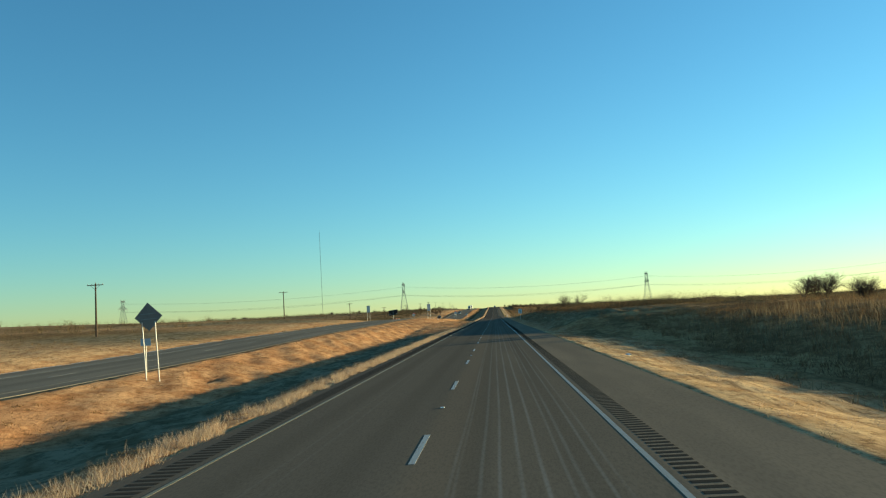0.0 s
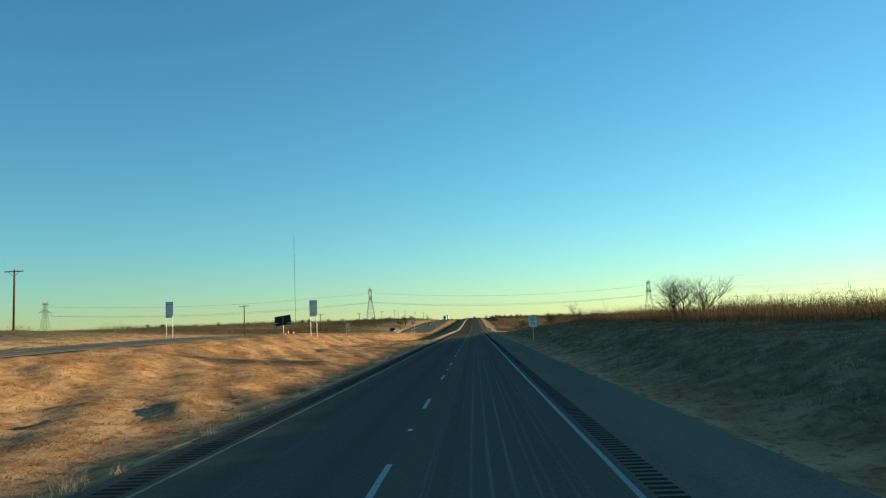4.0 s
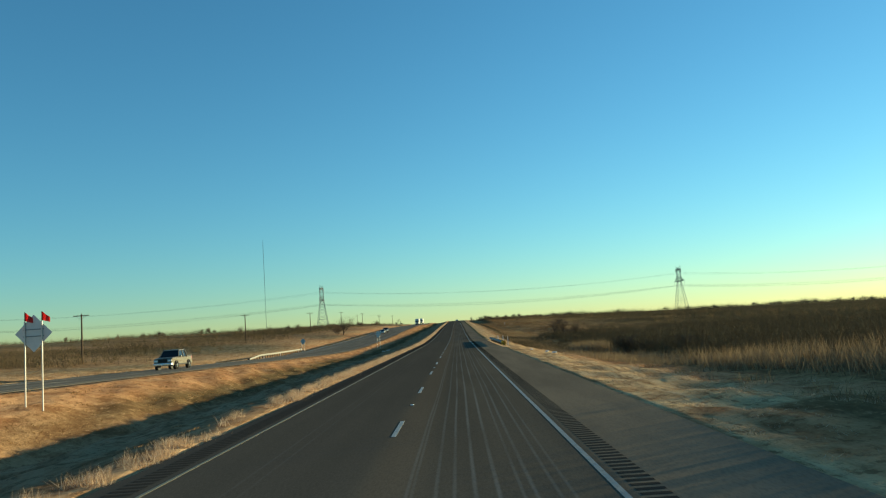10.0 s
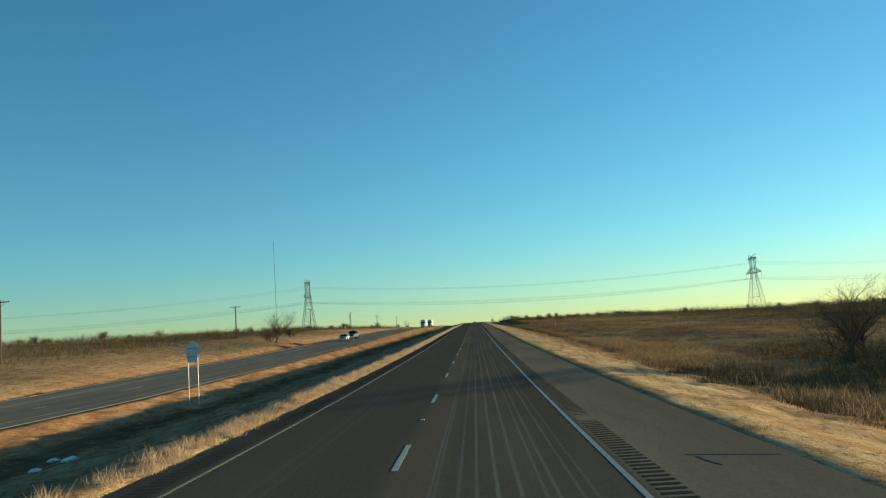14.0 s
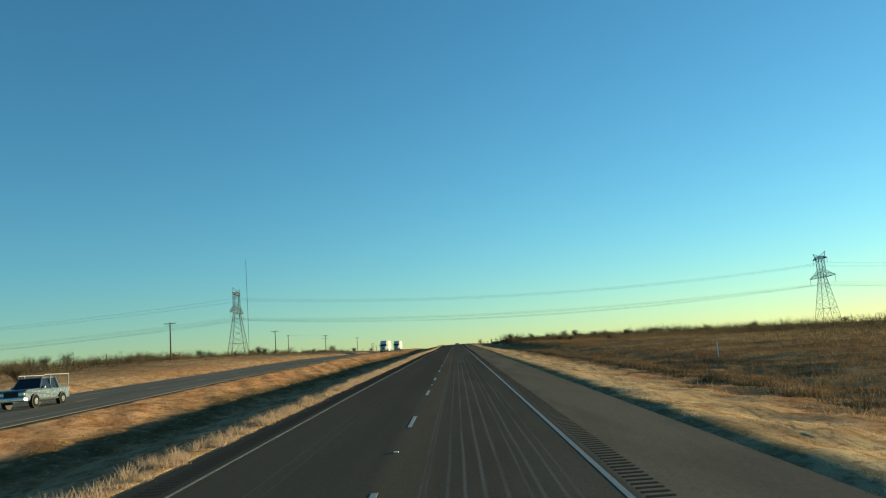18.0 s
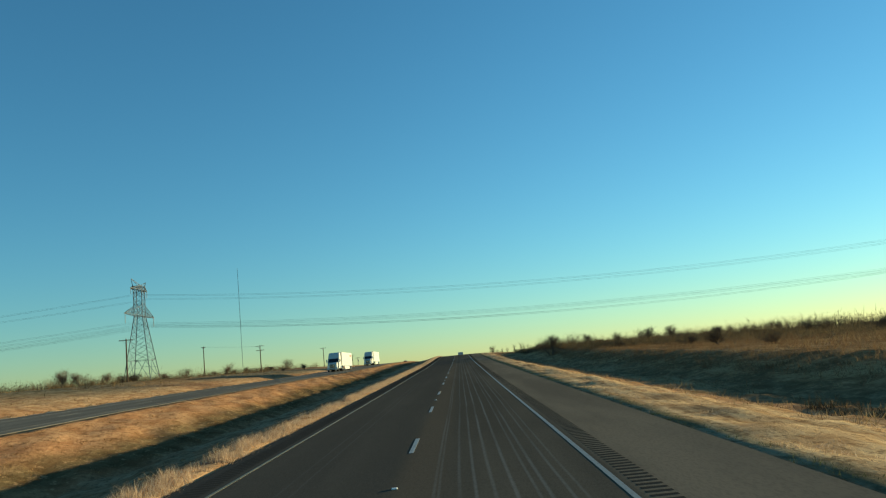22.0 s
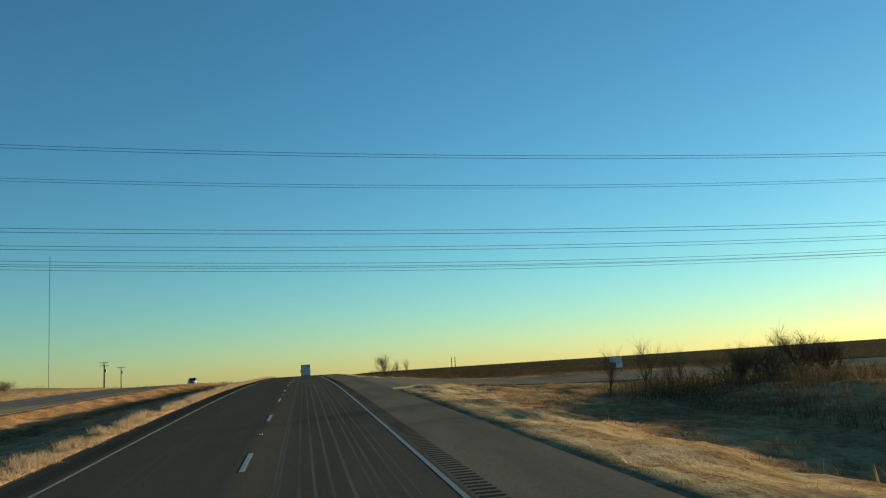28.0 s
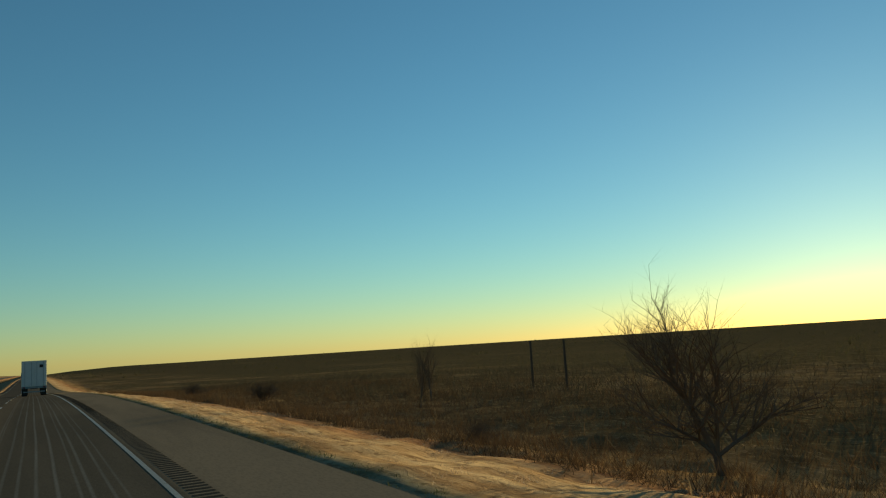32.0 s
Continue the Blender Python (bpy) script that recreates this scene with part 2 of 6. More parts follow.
# flat groove plates carry their recess shade as colour; tar cracks share it
M_GROOVE_SHADE_TAR = plain("groove_shade_and_tar", (0.056, 0.049, 0.04), 0.9)
M_GROUND = ground_material()
M_STRAW = blade_material("straw_grass", (0.64, 0.48, 0.33), (0.34, 0.22, 0.13), 0.35)
M_TUFT = blade_material("dry_tuft", (0.46, 0.28, 0.12), (0.22, 0.12, 0.05), 0.4)
M_REED = blade_material("pale_reed", (0.31, 0.225, 0.13), (0.14, 0.095, 0.055), 0.3)
M_FIELD = blade_material("field_grass", (0.35, 0.24, 0.12), (0.15, 0.10, 0.052), 0.25)
M_RUST = blade_material("rusty_tall_grass", (0.27, 0.155, 0.075), (0.11, 0.068, 0.036), 0.25)
# darker copy of the rusty grass, backlit shade put into its colour
M_BACKLITRUST = blade_material("backlit_rusty_grass", (0.17, 0.10, 0.05), (0.07, 0.046, 0.026), 0.15)
M_WEED = blade_material("green_weeds", (0.12, 0.13, 0.055), (0.06, 0.06, 0.03), 0.2)
M_BRUSH = blade_material("bare_brush", (0.23, 0.155, 0.08), (0.08, 0.062, 0.034), 0.25)
M_DARKBRUSH = blade_material("dark_bare_brush", (0.12, 0.09, 0.05), (0.05, 0.04, 0.024), 0.1)
M_GREENBRUSH = blade_material("evergreen_brush", (0.13, 0.105, 0.05), (0.06, 0.055, 0.028), 0.2)
M_BARK = plain("bark", (0.12, 0.09, 0.066), 0.95, wear=0.6, size=9)
M_TWIG = plain("twig", (0.12, 0.085, 0.058), 0.95, wear=0.4, size=3)
M_WOOD = plain("creosote_wood", (0.10, 0.07, 0.05), 0.9, wear=0.5, size=4)
M_STEEL = plain("galvanised_steel", (0.21, 0.235, 0.245), 0.55, 0.5, wear=0.35)
M_POST = plain("pale_post_steel", (0.62, 0.58, 0.52), 0.55, 0.2, wear=0.3)
# zinc of the far rail with its warm sunlit tone put into the colour
M_RAILSUNLIT = plain("sunlit_zinc_rail", (0.30, 0.275, 0.23), 0.6, 0.2, wear=0.4)
M_SILVER = plain("silver_blue_car_paint", (0.13, 0.155, 0.185), 0.25, 0.3, wear=0.06, size=1.5)
M_SIGNBACK = plain("bare_aluminium", (0.58, 0.58, 0.55), 0.6, 0.15, wear=0.2, size=2)
M_SIGNGREY = plain("dark_sign_back", (0.16, 0.16, 0.15), 0.6, 0.3, wear=0.3, size=2)
M_SIGNWHITE = plain("white_sign_sheeting", (0.78, 0.78, 0.76), 0.45, wear=0.08)
M_BLACK = plain("black_paint", (0.012, 0.012, 0.012), 0.6, wear=0.2)
M_BLUE = plain("blue_sign_sheeting", (0.33, 0.39, 0.44), 0.5, wear=0.2)
M_AMBER = plain("yellow_sheeting", (0.75, 0.42, 0.03), 0.5, wear=0.15)
M_FLAG = plain("red_flag_cloth", (0.65, 0.06, 0.05), 0.8, wear=0.2)
M_ORANGE = plain("orange_plastic", (0.75, 0.16, 0.03), 0.6, wear=0.2)
M_TOWER = plain("weathered_lattice_steel", (0.065, 0.08, 0.095), 0.7, 0.0, wear=0.3)
M_WIRE = plain("conductor", (0.06, 0.06, 0.06), 0.6, 0.3)
M_RUBBER = plain("tyre_rubber", (0.018, 0.018, 0.018), 0.85)
M_CHROME = plain("chrome", (0.6, 0.6, 0.6), 0.2, 1.0, wear=0.1)
M_GLASS = plain("dark_window_glass", (0.015, 0.017, 0.02), 0.08, wear=0.1)
M_TRUCKWHITE = plain("white_truck_paint", (0.54, 0.52, 0.46), 0.35, wear=0.12, size=1.5)
M_CARWHITE = plain("white_car_paint", (0.48, 0.465, 0.42), 0.25, wear=0.1, size=1.5)
M_TAN = plain("tan_car_paint", (0.17, 0.145, 0.105), 0.3, wear=0.15)
M_DOORGREY = plain("grey_trailer_door", (0.50, 0.50, 0.49), 0.4, wear=0.25, size=1.5)
M_LAMP = plain("headlamp_lens", (0.85, 0.85, 0.8), 0.1)
M_RED = plain("red_lens", (0.5, 0.02, 0.02), 0.25)
M_LITTER = plain("white_litter", (0.7, 0.68, 0.64), 0.8)
M_GRAVEL = road_paint("pale_gravel", (0.46, 0.42, 0.36))
M_CONCRETE = plain("concrete", (0.40, 0.37, 0.33), 0.9, wear=0.4)


# ---- mesh helpers ----
def mesh_of(name, bm, material):
    me = bpy.data.meshes.new(name)
    bm.normal_update()
    bm.to_mesh(me)
    bm.free()
    if material:
        me.materials.append(material)
    return me


def part(name, bm, material, parent, label=""):
    ob = new(name, mesh_of(name, bm, material) if isinstance(bm, bmesh.types.BMesh) else bm)
    ob.parent = parent
    return tagged(ob, label)


def thing(name, label, category, at=None, group="", kind=""):
    ob = new(name)
    if at is not None:
        ob.matrix_basis = at
    return tagged(ob, label, category, group, kind)


def raw(name, verts, faces, material, smooth=False):
    me = bpy.data.meshes.new(name)
    verts = np.asarray(verts, dtype=np.float32)
    faces = np.asarray(faces, dtype=np.int32)
    n, k = faces.shape
    me.vertices.add(len(verts))
    me.vertices.foreach_set("co", verts.ravel())
    me.loops.add(n * k)
    me.loops.foreach_set("vertex_index", faces.ravel())
    me.polygons.add(n)
    me.polygons.foreach_set("loop_start", np.arange(0, n * k, k, dtype=np.int32))
    me.polygons.foreach_set("use_smooth", np.full(n, smooth, dtype=bool))
    me.update(calc_edges=True)
    if material:
        me.materials.append(material)
    return me


def add_box(bm, x0, x1, y0, y1, z0, z1, bevel=0.0, turn=None):
    m = Matrix.Translation(((x0 + x1) / 2, (y0 + y1) / 2, (z0 + z1) / 2)) @ Matrix.Diagonal((x1 - x0, y1 - y0, z1 - z0, 1))
    vs = bmesh.ops.create_cube(bm, size=1, matrix=(turn @ m) if turn else m)["verts"]
    if bevel:
        es = list({e for v in vs for e in v.link_edges})
        bmesh.ops.bevel(bm, geom=es, offset=bevel, segments=2, affect='EDGES', profile=0.6)
    return bm


def box(*a, bevel=0.0, turn=None):
    return add_box(bmesh.new(), *a, bevel=bevel, turn=turn)


def add_rod(bm, a, b, r0, r1=None, sides=8):
    a, b = Vector(a), Vector(b)
    d = b - a
    m = Matrix.Translation((a + b) / 2) @ d.to_track_quat('Z', 'Y').to_matrix().to_4x4()
    bmesh.ops.create_cone(bm, cap_ends=True, segments=sides, radius1=r0, radius2=r0 if r1 is None else r1, depth=d.length, matrix=m)
    return bm


def rod(a, b, r0, r1=None, sides=8):
    return add_rod(bmesh.new(), a, b, r0, r1, sides)


def prism(points, x0, x1, bevel=0.0):
    """A side profile of (y, z) points drawn out from x0 to x1."""
    bm = bmesh.new()
    face = bm.faces.new([bm.verts.new((x0, y, z)) for y, z in points])
    ext = bmesh.ops.extrude_face_region(bm, geom=[face])
    bmesh.ops.translate(bm, verts=[g for g in ext["geom"] if isinstance(g, bmesh.types.BMVert)], vec=(x1 - x0, 0, 0))
    bmesh.ops.recalc_face_normals(bm, faces=bm.faces)
    if bevel:
        bmesh.ops.bevel(bm, geom=list(bm.edges), offset=bevel, segments=2, affect='EDGES', profile=0.6)
    return bm


def plate(points, y0, y1, bevel=0.0):
    """A front outline of (x, z) points with a thickness from y0 to y1."""
    bm = bmesh.new()
    face = bm.faces.new([bm.verts.new((x, y0, z)) for x, z in points])
    ext = bmesh.ops.extrude_face_region(bm, geom=[face])
    bmesh.ops.translate(bm, verts=[g for g in ext["geom"] if isinstance(g, bmesh.types.BMVert)], vec=(0, y1 - y0, 0))
    bmesh.ops.recalc_face_normals(bm, faces=bm.faces)
    if bevel:
        bmesh.ops.bevel(bm, geom=list(bm.edges), offset=bevel, segments=1, affect='EDGES')
    return bm


def letters(text, size, material_name, material):
    cu = bpy.data.curves.new("letters", 'FONT')
    cu.body, cu.size, cu.extrude = text, size, 0.004
    cu.align_x, cu.align_y = 'CENTER', 'CENTER'
    cu.offset = size * 0.012
    ob = bpy.data.objects.new("letters", cu)
    scene.collection.objects.link(ob)
    bpy.context.view_layer.update()
    me = bpy.data.meshes.new_from_object(ob.evaluated_get(bpy.context.evaluated_depsgraph_get()))
    bpy.data.objects.remove(ob)
    me.materials.clear()
    me.materials.append(material)
    return me


# ---- terrain ----
# Heights over the road's own height, by distance along it.
LEFT_ROAD = ((-132.5, -.3), (17.5, 0), (47.5, .35), (77.5, .9), (107.5, 1.3), (147.5, 1.9), (193.5, 2.2), (247.5, 1.7), (329.7, .9), (365.6, .45), (428.7, -.45), (470, -.7), (500, -.55), (560, -.35), (620, .2), (660, .35), (720, .6), (780, .4), (860, -.35), (920, -.5), (1000, -.1), (1050, -.2), (1300, 0))
POLE_ROW = ((-132.5, 1.5), (90.5, 2.0), (209.5, 4.0), (329.7, 1.5), (428.7, .75), (517, 1.1), (612, 1.7), (717, 2.5), (820, 2.0), (911, .7), (1007, 1.2), (1110, 1.6), (1300, 1))
DITCH = ((-132.5, -1.0), (87.5, -1.0), (122.5, 0.1), (147.5, .75), (227.5, .5), (247, -.1), (262, -.6), (290, -.95), (354.7, -1.1), (480, -1.25), (560, -1.3), (760, -1.2), (1000, -1.1), (1300, -1))
RIGHT_X = (9, 12, 16, 22, 32, 60)
RIGHT = ((-132.5, -.3, -.8, -1.3, .2, 1.0, .8), (17.5, -.3, -.8, -1.3, .2, 1.0, .8), (52.5, -.2, -.4, -.3, 1.0, 1.5, 1.0), (82.5, .3, 1.5, 1.9, 2.05, 1.85, 1.2),
         (137.5, .4, 1.6, 1.95, 2.2, 2.1, 1.2), (217.5, .4, 1.7, 2.05, 2.35, 2.15, 1.2), (249.6, .2, 1.0, 1.5, 1.6, 1.2, .6), (279.5, .1, .9, 1.5, 1.7, 1.6, 1.2),
         (310, -.1, .1, .6, 1.1, 1.2, .9), (345, -.2, -.5, -.8, -.6, -.3, -.2), (397.8, -.3, -1.0, -1.7, -1.6, -1.0, -.6), (459.7, -.3, -.8, -1.4, -1.4, -1.0, -.8), (540, -.2, -.4, -.6, -.5, -.4, -.8),
         (620, -.2, -.4, -.6, -.3, -.2, -.6), (680, -.2, -.6, -.8, -.3, -.1, -.3), (708, -.1, -.8, -1.1, .2, -.1, -.6), (760, -.1, -.9, -1.2, .2, -.1, -.7), (840, -.1, -.9, -1.1, .25, 0, -.5),
         (878, -.1, -.8, -1.0, .2, .1, -.3), (896, -.15, -.6, -.9, -.5, -.4, -.4), (905, -.12, -.4, -.7, -.85, -.95, -1.1), (940, -.15, -.45, -.75, -.95, -1.1, -1.2), (960, -.3, -.8, -1.3, -1.3, -1.2, -1.2), (1300, -.3, -.9, -1.5, -1.5, -1.5, -1.5))
# Fall of the side road below the highway, by distance from it.
SIDE_FALL = (6.5, 9, 12, 16, 22, 32, 60, 100, 140), (0.0, -.12, -.36, -.66, -.88, -1.02, -1.2, -1.7, -2.5)
FAR_LEFT = ((-500, 8), (0, 9), (660, 13.5), (1060, 14.5), (1400, 12), (1700, 10), (3400, 0), (4600, -8))
FAR_RIGHT = ((-500, 2), (300, 1.5), (600, 3), (900, 5.6), (1200, 6), (2000, 8), (3000, 6), (4600, 0))
LEFT_IN, LEFT_OUT = -19.2, -31.3


def value_noise(x, y, size, seed):
    """Smooth random field from 0 to 1 with patches of about the given size."""
    tab = np.random.default_rng(seed).random((256, 256))
    u, v = np.asarray(x, dtype=float) / size, np.asarray(y, dtype=float) / size
    i, j = np.floor(u).astype(int), np.floor(v).astype(int)
    f, g = u - i, v - j
    f, g = f * f * (3 - 2 * f), g * g * (3 - 2 * g)
    i, j, i1, j1 = i % 256, j % 256, (i + 1) % 256, (j + 1) % 256
    return (tab[i, j] * (1 - f) + tab[i1, j] * f) * (1 - g) + (tab[i, j1] * (1 - f) + tab[i1, j1] * f) * g


def ground_z(x, y):
    """Height of the bare ground at x, y (arrays)."""
    x, y = np.broadcast_arrays(np.asarray(x, dtype=float), np.asarray(y, dtype=float))
    zr = road_z(y)
    dl, dp, dd = lerp_table(y, LEFT_ROAD), lerp_table(y, POLE_ROW), lerp_table(y, DITCH)
    fl, fr = lerp_table(y, FAR_LEFT), lerp_table(y, FAR_RIGHT)
    late = np.clip((y - 290) / 40, 0, 1)
    rail = np.clip((y - 382) / 10, 0, 1) * np.clip((436 - y) / 10, 0, 1)
    cols = [(-4600, fl + 6), (-1500, fl + 1), (-400, fl), (-150, 0.5 * (zr + dp + fl)), (-58, zr + dp), (-39, zr + 0.7 * dl + 0.3 * dp - 0.15), (-35.6, zr + dl - 0.62), (-33.4, zr + dl - 0.55), (-32.3, zr + dl - 0.10), (-31.4, zr + dl - 0.012),
            (-31.3, zr + dl - 0.14), (-19.2, zr + dl - 0.14), (-19.1, zr + dl - 0.008), (-16, zr + dl - 0.45 - 0.12 * late), (-12.3, zr + np.minimum(dd, dl - 0.55)), (-8, zr + (0.58 - 0.18 * late) * np.minimum(dd, dl - 0.55) - 0.05), (-6.2, zr - 0.10 + 0.06 * late), (-5.3, zr - 0.05 + 0.11 * late),
            (-4.75, zr - 0.03), (-4.65, zr - 0.14), (6.40, zr - 0.14), (6.55, zr - 0.04 - 0.08 * rail), (7.2, zr - 0.05 - 0.17 * rail + (0.065 + 0.03 * np.sin(y * 0.033 + 1.1)) * np.clip((y - 400) / 60, 0.15, 1) * np.where(y > 930, 0.4, 1.0) * np.clip((np.abs(y - 923) - 19) / 6, 0, 1))]
    for i, rx in enumerate(RIGHT_X):
        cols.append((rx, zr + np.interp(y, [r[0] for r in RIGHT], [r[i + 1] for r in RIGHT])))
    cols += [(150, 0.6 * (zr - 0.5) + 0.4 * fr), (320, fr), (1500, fr + 2), (4600, fr + 4)]
    cx = np.array([c[0] for c in cols])
    vals = np.stack([c[1] for c in cols])
    k = np.clip(np.searchsorted(cx, x, side='right') - 1, 0, len(cx) - 2)
    f = np.clip((x - cx[k]) / (cx[k + 1] - cx[k]), 0, 1)
    flat = k.ravel(), np.arange(k.size)
    v = vals.reshape(len(cx), -1)
    a = v[flat[0], flat[1]].reshape(k.shape)
    b = v[flat[0] + 1, flat[1]].reshape(k.shape)
    z = a + (b - a) * f
    # gentle unevenness away from the pavements
    off = np.clip(np.minimum(np.maximum(x - 6.6, -4.8 - x) / 2.0, np.minimum(np.maximum(np.abs(x + 25.2) - 6.2, 0), 1.0)), 0, 1)
    z = z + off * (0.09 * np.sin(x * 1.3 + 0.4 * y) * np.sin(y * 0.37 + x) + 0.06 * np.sin(y * 1.1 + 2 * np.sin(x * 0.9)) + np.clip(np.abs(x) / 60, 0, 3) * 0.14 * np.sin(x * 0.05 + 1) * np.sin(y * 0.031))
    # hummocks of matted grass
    near = np.clip(1.6 - np.abs(x - 1) / 40, 0, 1)
    return z + off * near * np.where((x > 0) & (x < 13), 0.14, 1.0) * (0.16 * (value_noise(x, y, 1.7, 301) - 0.5) + 0.10 * (value_noise(x, y, 0.8, 302) - 0.5))


def stand(x, y, turn=0.0, dz=0.0):
    return pose(x, y, float(ground_z(x, y)) + dz, 0, 0, turn)


def left_z(y):
    return float(road_z(y) + lerp_table(y, LEFT_ROAD))


def mouth_south(x):
    return 914.2 - 8.5 * np.clip((14 - x) / 7.5, 0, 1) ** 2


def mouth_north(x):
    return 931.0 + 12.0 * np.clip((13 - x) / 6.5, 0, 1) ** 2


def side_road(x, y, more=0.0):
    """How far a point is on the paved side road and its flared mouth, 0 to 1."""
    inside = np.minimum(y - mouth_south(x), mouth_north(x) - y)
    return (np.clip((inside + more) / 1.0, 0, 1) * (x > 6.4) * (x < 140)).astype(float)


gx = np.array([-4500, -3000, -2000, -1200, -800, -550, -400, -300, -220, -170, -140, -115, -95, -80, -68, -58, -50, -44, -40, -37, -35.6, -34.4, -33.4, -32.8, -32.3, -31.9, -31.4, -31.3, -19.2, -19.1,
               *np.arange(-18.6, -4.9, 0.45), -4.75, -4.65, 6.40, 6.55, *np.arange(6.9, 17, 0.45), 17.5, 18.5, 20, 22, 24, 26.5, 29, 32, 36, 40, 46, 53, 60, 70, 82, 95, 110, 130, 155, 185, 230, 300, 400, 600, 900, 1500, 2500, 4500])
gy = np.array([-500, -300, -200, *np.arange(-120, -40, 4), *np.arange(-40, 1020, 0.75), *np.arange(1020, 1120, 1.25), *np.arange(1120, 1320, 4), *np.arange(1325, 1800, 25), *np.arange(1800, 2600, 80), *np.arange(2600, 4800, 300)])
GX, GY = np.meshgrid(gx, gy)
GZ = ground_z(GX, GY)
rng = np.random.default_rng(4)
rough_off = ((GX < -5.2) & (GX > -19) | (GX > 7) & (GX < 60) | (GX < -31) & (GX > -90)).astype(float)
GZ = GZ + rough_off * rng.normal(0, 0.02, GZ.shape) - side_road(GX, GY, 1.4) * 0.22
nx, ny = len(gx), len(gy)
gi = np.arange(nx * ny).reshape(ny, nx)
quads = np.stack([gi[:-1, :-1], gi[:-1, 1:], gi[1:, 1:], gi[1:, :-1]], -1).reshape(-1, 4)
gme = raw("ground", np.stack([GX, GY, GZ], -1).reshape(-1, 3), quads, M_GROUND, smooth=True)
edge_noise = 0.8 * np.sin(GY * 0.21) + 0.7 * np.sin(GY * 0.083 + 1) + rng.normal(0, 0.35, GX.shape)
bank = np.clip(1 - np.abs(GY - 172.5) / 110, 0, 1) > 0.12
dirt_w = np.where((GY > 50) & (GY < 316), 1.0 + 0.25 * edge_noise, 4.8 + 0.6 * edge_noise)
dirt = ((GX > 6.4) * np.clip((6.6 + dirt_w - GX) / 1.5, 0, 1)) + np.clip(1 - np.abs(GX + 31.9) / 0.9, 0, 1) + np.clip((GX + 5.6) / 0.6, 0, 1) * (GX < 0) * 0.6 + np.clip((-34 - GX) / 6, 0, 1) * np.clip(1.3 * value_noise(GX, GY, 20, 334) - 0.1, 0, 0.7)
brown = (GX > 6.4) * np.clip((GX - 6.6 - dirt_w - 0.4) / 2.0, 0, 1) * 0.9 + (GX < -40) * np.clip((-40 - GX) / 40, 0, 0.45)
# near slope of the median ditch: grey-green grass, part of its shade painted in
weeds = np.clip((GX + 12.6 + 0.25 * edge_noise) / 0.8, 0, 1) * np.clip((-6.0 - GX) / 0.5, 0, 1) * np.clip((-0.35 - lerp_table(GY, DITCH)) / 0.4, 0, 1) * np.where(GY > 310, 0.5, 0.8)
weeds = np.maximum(weeds, (GX > 6.4) * np.clip(1 - np.abs(GX - 15 - edge_noise) / 4.5, 0, 1) * np.clip((GY - 630) / 30, 0, 1) * np.clip((885 - GY) / 20, 0, 1) * 0.4)
weeds = np.maximum(weeds, (GX > 6.4) * np.clip((GX - 6.9) / 1.2, 0, 1) * np.clip((26 - GX) / 8, 0, 1) * bank * 0.5)
weeds = np.maximum(weeds, ((GX > 6.4) & (GX < 7.1)) * 0.85 * np.clip((GY - 430) / 30, 0, 1))
weeds = np.maximum(weeds, (GX < -37) * (GX > -400) * 0.7 * np.clip(1.6 * np.sin(GX * 0.06 + 1.4 * np.sin(GY * 0.023)) * np.sin(GY * 0.041 + 0.6) - 0.25, 0, 1))
scrub_and_ditch_shade = np.clip((GX - 34) / 30, 0, 1) * np.clip(0.6 + 1.1 * value_noise(GX, GY, 45, 331), 0, 1)
scrub_and_ditch_shade = np.maximum(scrub_and_ditch_shade, np.clip((GX - 13) / 10, 0, 1) * np.clip((GY - 936) / 8, 0, 1) * np.clip(0.35 + 1.0 * value_noise(GX, GY, 14, 332), 0, 0.95))
scrub_and_ditch_shade = np.maximum(scrub_and_ditch_shade, np.clip((-42 - GX) / 20, 0, 1) * np.clip(2.4 * value_noise(GX, GY, 26, 333) - 1.1, 0, 0.65))
scrub_and_ditch_shade = np.maximum(scrub_and_ditch_shade, np.clip((GX - 17) / 6, 0, 1) * np.clip((GY - 300) / 12, 0, 1) * np.clip((480 - GY) / 20, 0, 1) * 0.8)
scrub_and_ditch_shade = np.maximum(scrub_and_ditch_shade, (GX > 8.5) * bank * np.clip((GX - 8.5) / 4, 0, 1) * 0.3)
# dark ditch-bottom weeds with the median's shade band painted into the colour
scrub_and_ditch_shade = np.maximum(scrub_and_ditch_shade, np.clip(1.4 - np.abs(GX + 13.9 + 0.35 * edge_noise) / 1.5, 0, 1) * np.clip((GY - 300) / 40, 0, 1) * 0.9)
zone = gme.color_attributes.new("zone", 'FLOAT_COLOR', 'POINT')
zone.data.foreach_set("color", np.stack([np.clip(dirt, 0, 1), np.clip(brown, 0, 1), np.clip(weeds, 0, 1), np.clip(scrub_and_ditch_shade, 0, 1)], -1).astype(np.float32).ravel())
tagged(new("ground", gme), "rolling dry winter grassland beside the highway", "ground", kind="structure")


def ribbon(name, x0, x1, y0, y1, zf, lift, depth, material, step=4.0, xs=None):
    """A strip of paving that follows a height, with side faces."""
    ys = np.arange(y0, y1 + step, step)
    ys[-1] = y1
    z = zf(ys) + lift
    cols = [(x0, -depth), (x0, 0), (x1, 0), (x1, -depth)]
    v = np.stack([np.stack([np.full_like(ys, cx), ys, z + dz], -1) for cx, dz in cols], 1).reshape(-1, 3)
    i = np.arange(len(ys) - 1)[:, None] * 4
    f = np.concatenate([np.concatenate([i + k, i + k + 1, i + k + 5, i + k + 4], 1) for k in range(3)])
    return raw(name, v, f, material)


def left_zs(y):
    return road_z(y) + lerp_table(y, LEFT_ROAD)


